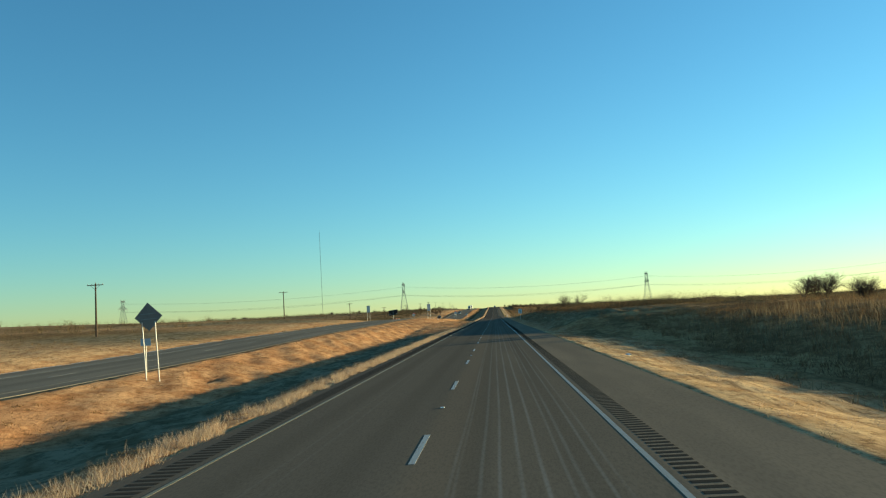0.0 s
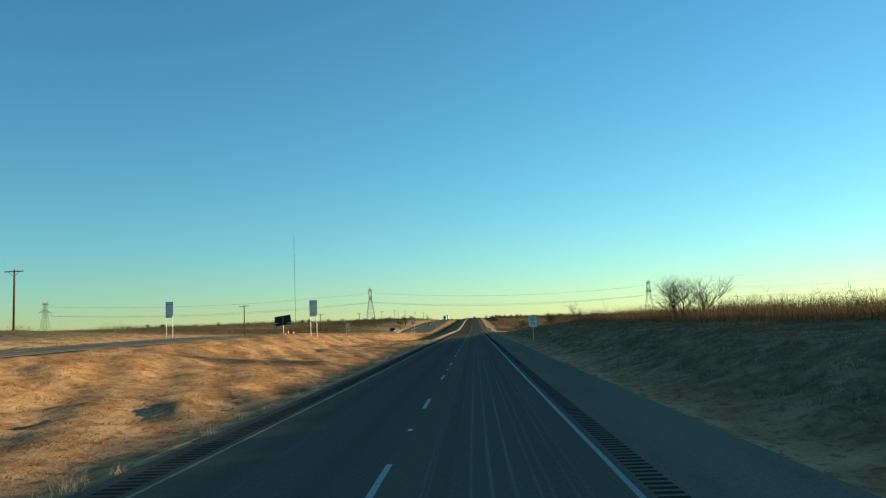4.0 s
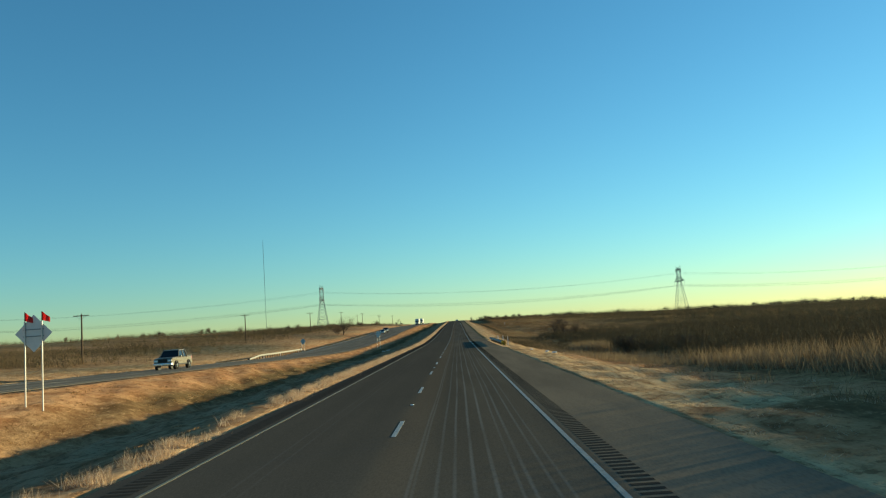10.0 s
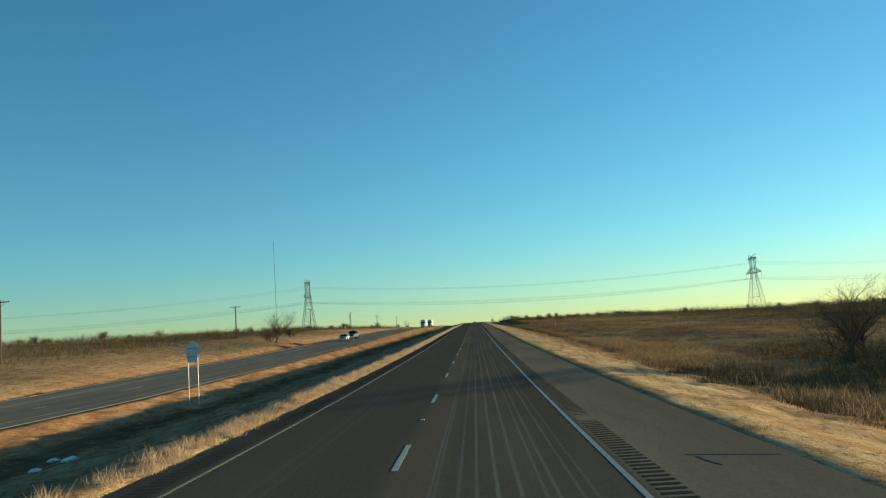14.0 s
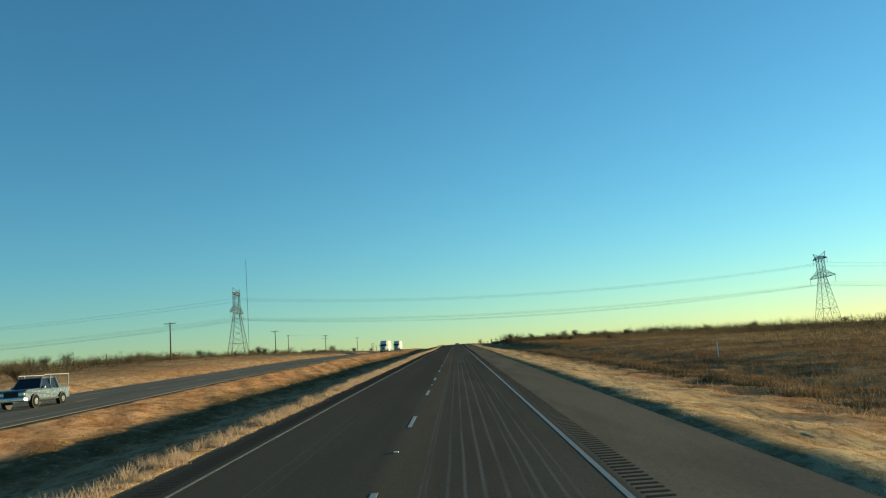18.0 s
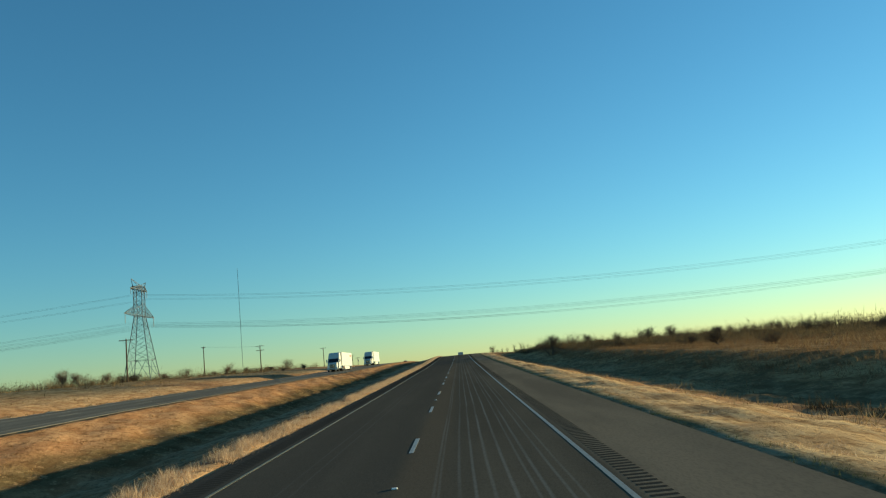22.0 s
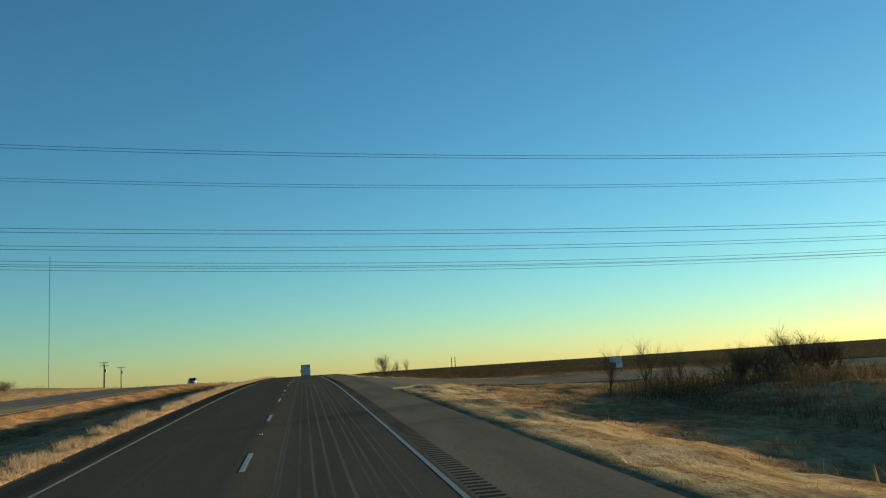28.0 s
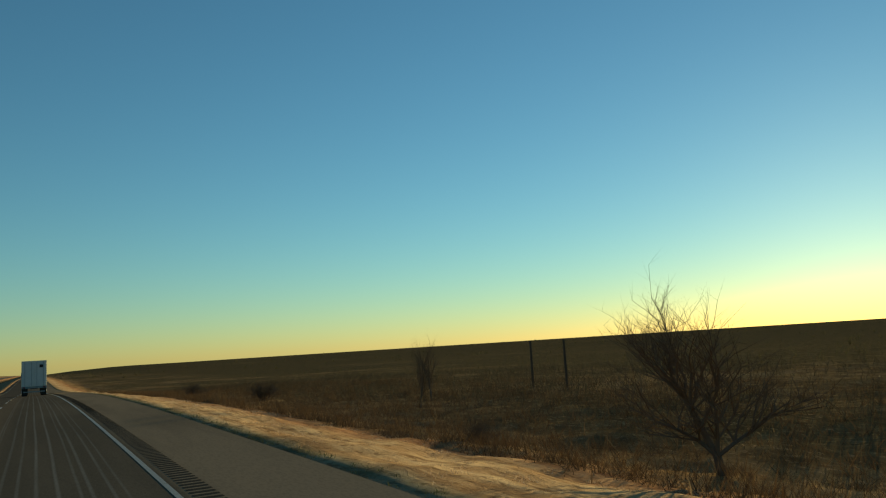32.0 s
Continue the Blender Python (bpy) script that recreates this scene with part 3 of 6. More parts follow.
road = tagged(new("road", ribbon("road", -4.7, 6.5, -120, 2600, road_z, 0, 0.3, M_ROAD)), "worn two-lane asphalt carriageway with pale brine streaks", "road", kind="structure")
road_2 = tagged(new("road_opposite", ribbon("road_opposite", LEFT_OUT, LEFT_IN, -120, 2600, left_zs, 0, 0.3, M_ROAD2)), "grey asphalt carriageway for oncoming traffic", "road", kind="structure")
part("edge_line", ribbon("edge_line", 3.62, 3.715, -120, 2600, road_z, 0.004, 0.003, M_EDGE), None, road, "solid white edge line")
part("edge_line", ribbon("edge_line", -3.71, -3.63, -120, 2600, road_z, 0.004, 0.003, M_YELLOW), None, road, "solid faded yellow edge line")
part("edge_line", ribbon("edge_line", -20.75, -20.65, -120, 2600, left_zs, 0.004, 0.003, M_WORN), None, road_2, "worn yellow edge line")
part("edge_line", ribbon("edge_line", -28.27, -28.13, -120, 2600, left_zs, 0.004, 0.003, M_FADED), None, road_2, "solid white edge line")

part("gravel_edge", ribbon("gravel_edge", LEFT_OUT - .5, LEFT_OUT - .01, -120, 1500, left_zs, -0.01, 0.15, M_GRAVEL), None, road_2, "pale gravel strip at the pavement edge")

# Lane dashes and the small reflectors between them.
DASH0, DASH_STEP = -2.86, 12.19
for k in range(-2, 112):
    y = DASH0 + DASH_STEP * k
    part("lane_dash", ribbon("lane_dash", -0.055, 0.055, y, y + 3.05, road_z, 0.005, 0.004, M_WHITE, step=1.5), None, road)
    if k % 2 == 0:
        part("road_reflector", box(-0.05, 0.05, y + 7.4, y + 7.5, float(road_z(y + 7.45)), float(road_z(y + 7.45)) + 0.022, bevel=0.006), M_SIGNWHITE, road)
for k in range(-2, 75):
    y = 4 + DASH_STEP * k
    part("lane_dash", ribbon("lane_dash", -24.48, -24.36, y, y + 3.05, left_zs, 0.005, 0.004, M_DIM, step=1.5), None, road_2)


# dark flat plates laid on the road, groove shade in their colour
def grooves(x0, x1, y0, y1, pitch):
    ys = np.arange(y0, y1, pitch)
    z = road_z(ys)
    n = len(ys)
    w = 0.165
    a = np.stack([np.full(n, x0), ys, z + 0.003], -1)
    v = np.stack([a, a + (x1 - x0, 0, 0), a + (x1 - x0, w, 0), a + (0, w, 0), a + (0.03, 0.04, 0.001), a + (x1 - x0 - 0.03, 0.04, 0.001), a + (x1 - x0 - 0.03, w - 0.04, 0.001), a + (0.03, w - 0.04, 0.001)], 1).reshape(-1, 3)
    i = np.arange(n)[:, None] * 8
    f = np.concatenate([i + np.array(q)[None] for q in ((0, 1, 5, 4), (1, 2, 6, 5), (2, 3, 7, 6), (3, 0, 4, 7), (4, 5, 6, 7))])
    return raw("rumble_strip", v, f, M_GROOVE_SHADE_TAR)


tagged(part("rumble_strip", grooves(3.86, 4.27, -20, 1120, 0.305), None, road, "row of milled rumble grooves, flat plates with painted shade"), kind="stuff")
tagged(part("rumble_strip", grooves(-4.38, -3.88, -20, 1120, 0.305), None, road, "row of milled rumble grooves, flat plates with painted shade"), kind="stuff")

# Tar-filled cracks across the shoulder.
for pts in (((4.9, 435.8), (5.5, 435.6), (6.3, 435.3)), ((5.05, 435.6), (5.08, 435.2), (5.2, 434.7)), ((4.75, 748.3), (5.2, 748.0), (5.6, 747.6))):
    bm = bmesh.new()
    for (ax, ay), (bx, by) in zip(pts, pts[1:]):
        add_rod(bm, (ax, ay, float(road_z(ay)) - .005), (bx, by, float(road_z(by)) - .005), 0.011, sides=6)
    part("tar_crack", bm, M_GROOVE_SHADE_TAR, road, "dark tar-filled crack")

# The side road with its flared mouth.
sx = np.array([6.5, 7.5, 8.5, 10, 12, 14, 17, 22, 30, 45, 70, 100, 140])
sv, sf = [], []
for x in sx:
    y0, y1 = float(mouth_south(x)), float(mouth_north(x))
    for k in range(15):
        q = max(0, min(1, (k - 1) / 12))
        y = y0 + q * (y1 - y0) + (.05 if k == 14 else -.05 if k == 0 else 0)
        sv.append((x, y, float(road_z(y)) + float(np.interp(x, *SIDE_FALL)) - (.4 if k in (0, 14) else 0)))
for i in range(len(sx) - 1):
    for j in range(14):
        a = i * 15 + j
        sf.append((a, a + 15, a + 16, a + 1))
tagged(new("side_road", raw("side_road", sv, sf, M_ROAD2)), "worn paved side road joining at a flared mouth", "road", kind="structure")


# ---- vegetation ----
def blades(name, n, xr, yr, height, width, material, seed, label, clump=1, spread=0.25, keep=None, lean=0.5, xpow=1.0, category="grass", short=False):
    """Many single grass blades in one mesh, set on the ground in clumps."""
    r = np.random.default_rng(seed)
    m = max(1, n // clump)
    cx = xr[0] + (xr[1] - xr[0]) * r.random(m) ** xpow
    cy = r.uniform(yr[0], yr[1], m)
    if keep is not None:
        k = r.random(m) < keep(cx, cy)
        cx, cy = cx[k], cy[k]
    size = r.uniform(0.6, 1.25, len(cx))
    x = np.repeat(cx, clump) + r.normal(0, spread, len(cx) * clump) * (clump > 1)
    y = np.repeat(cy, clump) + r.normal(0, spread, len(cx) * clump) * (clump > 1)
    s = np.repeat(size, clump)
    z = ground_z(x, y) - 0.02
    n = len(x)
    h = r.uniform(height[0], height[1], n) * s
    a = r.uniform(0, 2 * math.pi, n)
    w = width * r.uniform(0.6, 1.4, n)
    dx, dy = np.cos(a) * w / 2, np.sin(a) * w / 2
    lx, ly = r.normal(0, lean, n) * h, r.normal(0, lean, n) * h
    if short:
        v = np.stack([np.stack(c, -1) for c in ((x - dx, y - dy, z), (x + dx, y + dy, z), (x + lx, y + ly, z + h))], 1).reshape(-1, 3)
        return tagged(new(name, raw(name, v, np.arange(3 * n).reshape(-1, 3), material)), label, category, kind="stuff")
    mx, my, mz = x + 0.35 * lx, y + 0.35 * ly, z + 0.6 * h
    v = np.stack([np.stack(c, -1) for c in ((x - dx, y - dy, z), (x + dx, y + dy, z), (mx - 0.7 * dx, my - 0.7 * dy, mz), (mx + 0.7 * dx, my + 0.7 * dy, mz), (x + lx, y + ly, z + h))], 1).reshape(-1, 3)
    i = np.arange(n)[:, None] * 5
    f = np.concatenate([i + np.array(c) for c in ((0, 1, 3), (0, 3, 2), (2, 3, 4))])
    return tagged(new(name, raw(name, v, f, material)), label, category, kind="stuff")


def not_side(x, y):
    return 1.0 - side_road(x, y)


def bank_keep(x, y):
    return np.clip(1.2 - np.abs(y - 172.5) / 110, 0.0, 1.0)


def field_keep(x, y):
    return not_side(x, y) * np.where((y > 66) & (y < 290) & (x < 34) | (y > 942), 0.1, 1.0)


def ditch_keep(x, y):
    return np.where((np.abs(x + 9.6) < 2.8) & (lerp_table(y, DITCH) < -0.5), 0.15, 1.0)


def fringe_keep(x, y):
    return np.where((y > 118) & (y < 250), 0.1, np.where((y > 388) & (y < 424), 0.35, 1.0)) * np.clip(2.6 * value_noise(x, y, 1.3, 311) - 0.35, 0.1, 1)


blades("verge_grass", 330000, (-5.65, -4.72), (-28, 1060), (0.08, 0.32), 0.013, M_STRAW, 11, "pale matted straw grass fringe along the pavement edge", clump=44, spread=0.11, keep=fringe_keep, lean=0.48, short=True)
blades("verge_stalks", 4500, (-6.2, -4.9), (-28, 1060), (0.14, 0.28), 0.006, M_STRAW, 20, "taller dry seed stalks along the pavement edge", clump=9, spread=0.12, lean=0.25)
blades("median_grass", 150000, (-19.0, -6.0), (-28, 1060), (0.03, 0.11), 0.026, M_TUFT, 12, "rough mown dry grass in the median", clump=22, spread=0.17, lean=0.8, short=True, keep=ditch_keep)
blades("verge_tufts", 200000, (7.1, 12.8), (-28, 1060), (0.03, 0.11), 0.016, M_STRAW, 13, "thin dry tufts on the bare dirt verge", clump=24, spread=0.13, keep=lambda x, y: not_side(x, y) * np.clip(2.4 * value_noise(x, y * .25, 0.9, 312) - 0.5, 0, 1), lean=1.0, short=True)
blades("field_grass", 90000, (10.8, 46), (-28, 1080), (0.10, 0.34), 0.03, M_FIELD, 14, "brown uncut winter field grass", clump=12, spread=0.3, keep=field_keep, short=True, lean=0.5, xpow=1.6)
blades("reeds", 36000, (11.5, 19), (330, 520), (0.2, 0.6), 0.02, M_REED, 15, "pale standing grass along the creek bed", clump=14, spread=0.35, lean=0.5, category="reeds", keep=lambda x, y: np.clip(2.2 * value_noise(x, y, 6, 313) - 0.4, 0, 1))
blades("reeds", 4200, (15.2, 18.5), (383, 391), (0.8, 1.5), 0.026, M_REED, 25, "tall pale reed clump beside the creek", clump=40, spread=0.5, lean=0.2, category="reeds")
blades("reeds", 7000, (17, 30), (-24, 50), (0.5, 1.1), 0.022, M_REED, 16, "pale standing reeds in the roadside ditch", clump=20, spread=0.5, lean=0.2, category="reeds")
blades("bank_weeds", 70000, (8.4, 26), (62, 300), (0.10, 0.40), 0.02, M_RUST, 17, "dry weeds on the cut bank", clump=12, spread=0.3, short=True, keep=bank_keep, lean=0.5, category="weeds")
blades("field_grass", 80000, (-110, -32), (-28, 1100), (0.08, 0.3), 0.05, M_TUFT, 18, "tall dry grass beyond the far carriageway", clump=12, spread=0.6, short=True, lean=0.5, xpow=1.0, keep=lambda x, y: np.clip(2.2 * value_noise(x, y, 16, 314) - 0.5, 0, 1))
blades("tall_grass", 90000, (12.5, 40), (942, 1140), (0.2, 0.75), 0.024, M_BACKLITRUST, 23, "dense rusty brown tall grass beside the dirt verge, backlit shade in its colour", clump=14, spread=0.3, short=True, lean=0.6, xpow=1.8, keep=not_side)
blades("tall_grass", 110000, (13.3, 34), (440, 700), (0.12, 0.42), 0.024, M_RUST, 24, "rusty brown tall grass in the field", clump=16, spread=0.35, short=True, lean=0.7, xpow=1.5, keep=lambda x, y: np.clip(0.3 + 2.4 * (value_noise(x, y, 9, 315) - 0.3), 0.1, 1))
blades("tall_grass", 70000, (18.5, 50), (690, 898), (0.2, 0.6), 0.024, M_RUST, 26, "rusty brown tall grass on the bank above the ditch", clump=14, spread=0.35, short=True, lean=0.6, xpow=1.3)
blades("tall_grass", 50000, (30, 80), (420, 760), (0.2, 0.6), 0.045, M_FIELD, 29, "pale brown uncut grass farther out in the field", clump=14, spread=0.6, lean=0.4, short=True, keep=lambda x, y: np.clip(2.6 * (value_noise(x, y * .6, 12, 316) - 0.3), 0, 1))
# row of dark blades stands in for the shadow of the verge drop
blades("edge_weeds_and_shade", 15000, (12.5, 13.5), (440, 700), (0.15, 0.4), 0.03, M_DARKBRUSH, 84, "dark weed blades for the shadow line at the verge foot", clump=14, spread=0.2, lean=0.4, short=True)
blades("field_grass", 26000, (10.6, 19), (385, 470), (0.2, 0.7), 0.022, M_DARKBRUSH, 85, "dark dead weeds behind the guardrail", clump=16, spread=0.3, lean=0.5, short=True, category="weeds", keep=lambda x, y: np.clip(2.4 * value_noise(x, y, 5, 317) - 0.4, 0, 1))
blades("verge_grass", 16000, (6.62, 7.5), (386, 431), (0.05, 0.2), 0.012, M_STRAW, 86, "tangled dry grass under the guardrail", clump=18, spread=0.12, lean=0.9, short=True)
blades("edge_weeds_and_shade", 50000, (6.5, 7.05), (-28, 1060), (0.03, 0.10), 0.014, M_WEED, 28, "dark green weeds along the pavement edge", clump=12, spread=0.09, lean=0.5, short=True, keep=lambda x, y: not_side(x, y) * np.clip((y - 425) / 40, 0.1, 1))
blades("field_grass", 26000, (-32.9, -31.4), (-28, 1060), (0.08, 0.3), 0.025, M_FIELD, 19, "dark grass fringe along the far shoulder", clump=10, spread=0.15, short=True, lean=0.4)


def thicket(name, n, xr, yr, height, material, seed, label, width=0.03, keep=None, xpow=1.0, twigs=4, low=0.4, patch=4.0):
    """A continuous mass of leafless stems with side twigs and an uneven top."""
    r = np.random.default_rng(seed)
    x = xr[0] + (xr[1] - xr[0]) * r.random(n) ** xpow
    y = r.uniform(yr[0], yr[1], n)
    env = 0.7 * value_noise(x, y, patch, seed + 500) + 0.4 * value_noise(x, y, patch * 3.1, seed + 501)
    k = r.random(n) < np.clip(2.2 * env - 0.45, 0.05, 1) * (1.0 if keep is None else keep(x, y))
    x, y, env = x[k], y[k], env[k]
    n = len(x)
    h = height * np.clip(low + 1.9 * (env - 0.42), 0.1, 1.3) * r.uniform(0.45, 1.1, n)
    base = np.stack([x, y, ground_z(x, y) - 0.05], -1)
    tip = base + np.stack([r.normal(0, .45, n) * h, r.normal(0, .45, n) * h, h], -1)
    a = r.uniform(0, 2 * math.pi, n)
    d = np.stack([np.cos(a), np.sin(a), 0 * a], -1) * (width * 0.5 * r.uniform(.6, 1.4, n))[:, None]
    tris = [np.stack([base - d, base + d, tip], 1)]
    for _ in range(twigs):
        s = base + (tip - base) * r.uniform(0.2, 0.95, (n, 1))
        way = r.normal(0, 1, (n, 3)) + (0, 0, 0.35)
        way = way / np.linalg.norm(way, axis=1)[:, None] * (h * r.uniform(0.15, 0.45, n))[:, None]
        a = r.uniform(0, 2 * math.pi, n)
        d = np.stack([np.cos(a), np.sin(a), r.uniform(-.7, .7, n)], -1) * (width * 0.4)
        tris.append(np.stack([s - d, s + d, s + way], 1))
    v = np.concatenate(tris).reshape(-1, 3)
    return tagged(new(name, raw(name, v, np.arange(len(v)).reshape(-1, 3), material)), label, "brush", kind="stuff")


def brush(name, spots, material, seed, label, twigs=150, width=0.013):
    """Leafless shrubs: stems that fan out from the ground and many short side twigs. spots: x, y, height, spread."""
    r = np.random.default_rng(seed)
    s = np.asarray(spots, dtype=float)
    m = twigs
    n = len(s) * m
    x, y, h, w = (np.repeat(s[:, k], m) for k in range(4))
    z = ground_z(s[:, 0], s[:, 1]).repeat(m) - 0.05
    ang = r.uniform(0, 2 * math.pi, n)
    out = np.sqrt(r.random(n)) * w
    rise = r.uniform(0.55, 1.0, n)
    base = np.stack([x + 0.2 * out * np.cos(ang), y + 0.2 * out * np.sin(ang), z], -1)
    end = np.stack([x + out * np.cos(ang), y + out * np.sin(ang), z + h * rise * np.sqrt(np.clip(1.05 - (out / np.maximum(w, .1)) ** 2, 0.15, 1))], -1)
    stem = (np.arange(n) % 5 == 0)[:, None]
    fork = base + (end - base) * r.uniform(0.35, 1.0, (n, 1))
    way = r.normal(0, 1, (n, 3)) + (0, 0, 0.35)
    way = way / np.linalg.norm(way, axis=1)[:, None] * (h * r.uniform(0.12, 0.34, n))[:, None]
    start = np.where(stem, base, fork)
    tip = np.where(stem, end, fork + way)
    tw = r.uniform(0, 2 * math.pi, n)
    d = np.stack([np.cos(tw), np.sin(tw), r.uniform(-.6, .6, n)], -1) * (width * np.maximum(h, 0.6) * r.uniform(0.6, 1.3, n))[:, None] * np.where(stem, 0.6, 0.45)
    v = np.stack([start - d, start + d, tip], 1).reshape(-1, 3)
    return tagged(new(name, raw(name, v, np.arange(3 * n).reshape(-1, 3), material)), label, "brush", kind="stuff")


def scatter(seed, n, xr, yr, hr, keep=None, xpow=1.0, fat=0.75):
    r = np.random.default_rng(seed)
    x = xr[0] + (xr[1] - xr[0]) * r.random(n) ** xpow
    y = r.uniform(*yr, n)
    h = r.uniform(hr[0], hr[1], n) * r.uniform(0.6, 1.2, n)
    k = np.ones(n, bool) if keep is None else r.random(n) < keep(x, y)
    return np.stack([x, y, h, h * fat * r.uniform(0.6, 1.3, n)], -1)[k]


def first_brush(x, y):
    """Whether a point lies behind the line where the roadside brush begins."""
    edge = np.interp(y, (-40, 52, 74, 104, 120, 262, 300, 480, 690, 740, 790, 840, 900, 940, 1130), (33, 30, 27, 13, 15, 16, 18.5, 18.5, 40, 38, 28, 22, 20, 22, 20))
    return np.clip((x - edge - 1.2 * np.sin(y * 0.23)) / 2.5, 0, 1)


# beside the road, from the start to the end
thicket("thicket", 14000, (13, 62), (-40, 122), 1.6, M_BRUSH, 101, "dense leafless brown brush on the roadside bank", 0.03, xpow=1.3, keep=first_brush)
brush("brush", scatter(31, 420, (13, 70), (-35, 118), (0.9, 2.2), first_brush), M_BRUSH, 41, "dense leafless shrubs on the roadside bank", 120)
thicket("thicket", 24000, (14.8, 34), (84, 268), 1.5, M_DARKBRUSH, 102, "weedy brush along the top of the cut", 0.024, keep=lambda x, y: np.clip((x - 14.5) / 3, 0.25, 1), twigs=3)
blades("bank_weeds", 30000, (15.6, 21), (96, 264), (0.4, 1.0), 0.03, M_RUST, 82, "tall dry weeds in a dense fringe along the bank crest", clump=20, spread=0.45, short=True, lean=0.3, category="weeds")
blades("reeds", 16000, (14, 21), (296, 342), (0.5, 1.1), 0.032, M_REED, 83, "tall pale grass along the end of the bank", clump=18, spread=0.4, short=True, lean=0.35, category="reeds")
blades("bank_weeds", 42000, (15, 36), (-40, 66), (0.25, 0.6), 0.026, M_RUST, 81, "rusty dry weeds on the slope below the brush", clump=14, spread=0.35, short=True, lean=0.55, category="weeds", xpow=1.2)
brush("brush", scatter(72, 300, (17.5, 34), (312, 356), (1.1, 2.3), fat=1.0), M_DARKBRUSH, 73, "dense dark thicket at the end of the bank", 130, 0.014)
brush("brush", scatter(74, 420, (15.5, 26), (100, 262), (0.8, 1.7), fat=0.9), M_DARKBRUSH, 75, "tall dry weeds and shrubs on the bank crest", 90, 0.013)
thicket("thicket", 38000, (16.5, 80), (296, 480), 1.9, M_DARKBRUSH, 103, "dense leafless brush beyond the creek", 0.03, xpow=1.5, keep=first_brush)
brush("brush", scatter(33, 1500, (17.5, 75), (296, 480), (1.0, 2.5), first_brush, 1.6, fat=0.85), M_DARKBRUSH, 43, "dark many-stemmed shrubs beyond the creek", 120)
thicket("thicket", 12000, (26, 100), (470, 700), 1.3, M_DARKBRUSH, 104, "scattered low shrubs in the field", 0.035, keep=lambda x, y: np.clip(3.0 * value_noise(x, y, 15, 321) - 1.2, 0, 1))
thicket("thicket", 9000, (56, 100), (500, 800), 1.6, M_DARKBRUSH, 105, "leafless thickets along the field skyline", 0.045, patch=7, twigs=5)
brush("brush", scatter(62, 600, (56, 110), (470, 800), (0.9, 2.2), fat=0.8), M_BRUSH, 63, "leafless shrubs along the field skyline", 70, 0.02)
thicket("thicket", 12000, (25.5, 60), (690, 806), 1.2, M_BRUSH, 106, "leafless thickets above the ditch", 0.03, xpow=1.0, twigs=5, keep=first_brush)
brush("brush", scatter(78, 520, (26, 76), (680, 806), (0.9, 2.1), first_brush, 1.0, fat=0.8), M_BRUSH, 79, "leafless shrubs on the crest above the ditch", 110, 0.014)
thicket("thicket", 13000, (21, 60), (796, 860), 1.8, M_BRUSH, 107, "dense reddish brown thicket above the ditch", 0.03, xpow=1.3, keep=lambda x, y: np.clip((866 - y) / 12, 0.1, 1))
thicket("thicket", 8000, (22, 60), (856, 897), 1.0, M_BRUSH, 117, "lower reddish brown brush towards the side road", 0.026, xpow=1.3, keep=lambda x, y: (y < 899 - 0.1 * (x - 16)) * 1.0)
thicket("thicket", 7000, (16.8, 27), (858, 899), 0.8, M_DARKBRUSH, 116, "dense dark brush at the edge of the ditch", 0.024, xpow=1.2, twigs=4, low=0.6)
brush("brush", scatter(35, 360, (21.5, 60), (796, 862), (1.0, 2.4), None, 1.2), M_DARKBRUSH, 45, "leafless shrubs on the bank above the ditch", 120)
thicket("thicket", 26000, (14.5, 60), (944, 1130), 1.15, M_DARKBRUSH, 108, "low brown brush beside the dirt verge", 0.026, xpow=1.3, keep=first_brush)
brush("brush", scatter(36, 420, (16, 60), (946, 1130), (0.6, 1.5), first_brush, 1.3, fat=0.95), M_DARKBRUSH, 46, "dark low shrubs beside the dirt verge", 120)
brush("brush", scatter(109, 26, (14.2, 19), (988, 1002), (0.4, 0.9), fat=1.0), M_DARKBRUSH, 110, "low dark brush round the foot of a tree", 150)
# the far plains and skylines
thicket("scrub", 22000, (60, 420), (100, 1250), 2.2, M_GREENBRUSH, 110, "dark scrub spread over the far plain", 0.10, patch=14, twigs=3, keep=lambda x, y: np.clip(3.0 * value_noise(x, y, 40, 322) - 0.9, 0.1, 1))
thicket("scrub", 20000, (58, 300), (740, 900), 2.5, M_DARKBRUSH, 114, "uneven belt of leafless brush along the field skyline", 0.085, patch=9, twigs=4, low=0.5, keep=lambda x, y: np.clip(2.8 * value_noise(x, y, 26, 328) - 0.6, 0.08, 1) * np.clip((y - 720 - 0.4 * (180 - x)) / 40, 0.1, 1))
brush("brush", scatter(38, 1100, (200, 1400), (900, 2600), (1.6, 3.6)), M_GREENBRUSH, 48, "far scrub along the horizon", 45, 0.07)
thicket("thicket", 16000, (-280, -60), (20, 1300), 1.7, M_DARKBRUSH, 111, "scattered leafless shrubs on the open range", 0.06, patch=7, twigs=4, keep=lambda x, y: np.clip(3.0 * value_noise(x, y, 24, 323) - 0.8, 0.08, 1))
brush("brush", scatter(39, 2000, (-190, -60), (20, 1250), (0.9, 2.6), lambda x, y: np.clip(3.0 * value_noise(x, y, 30, 325) - 0.8, 0.1, 1), fat=0.9), M_BRUSH, 49, "leafless shrubs on the open range", 80, 0.025)
thicket("thicket", 14000, (-130, -44), (340, 1000), 1.8, M_DARKBRUSH, 112, "dark leafless thickets along the pole line", 0.04, patch=6, twigs=5, keep=lambda x, y: np.clip((-44 - x) / 18, 0.03, 1) * np.clip(3.4 * value_noise(x, y, 18, 324) - 1.0, 0.03, 1))
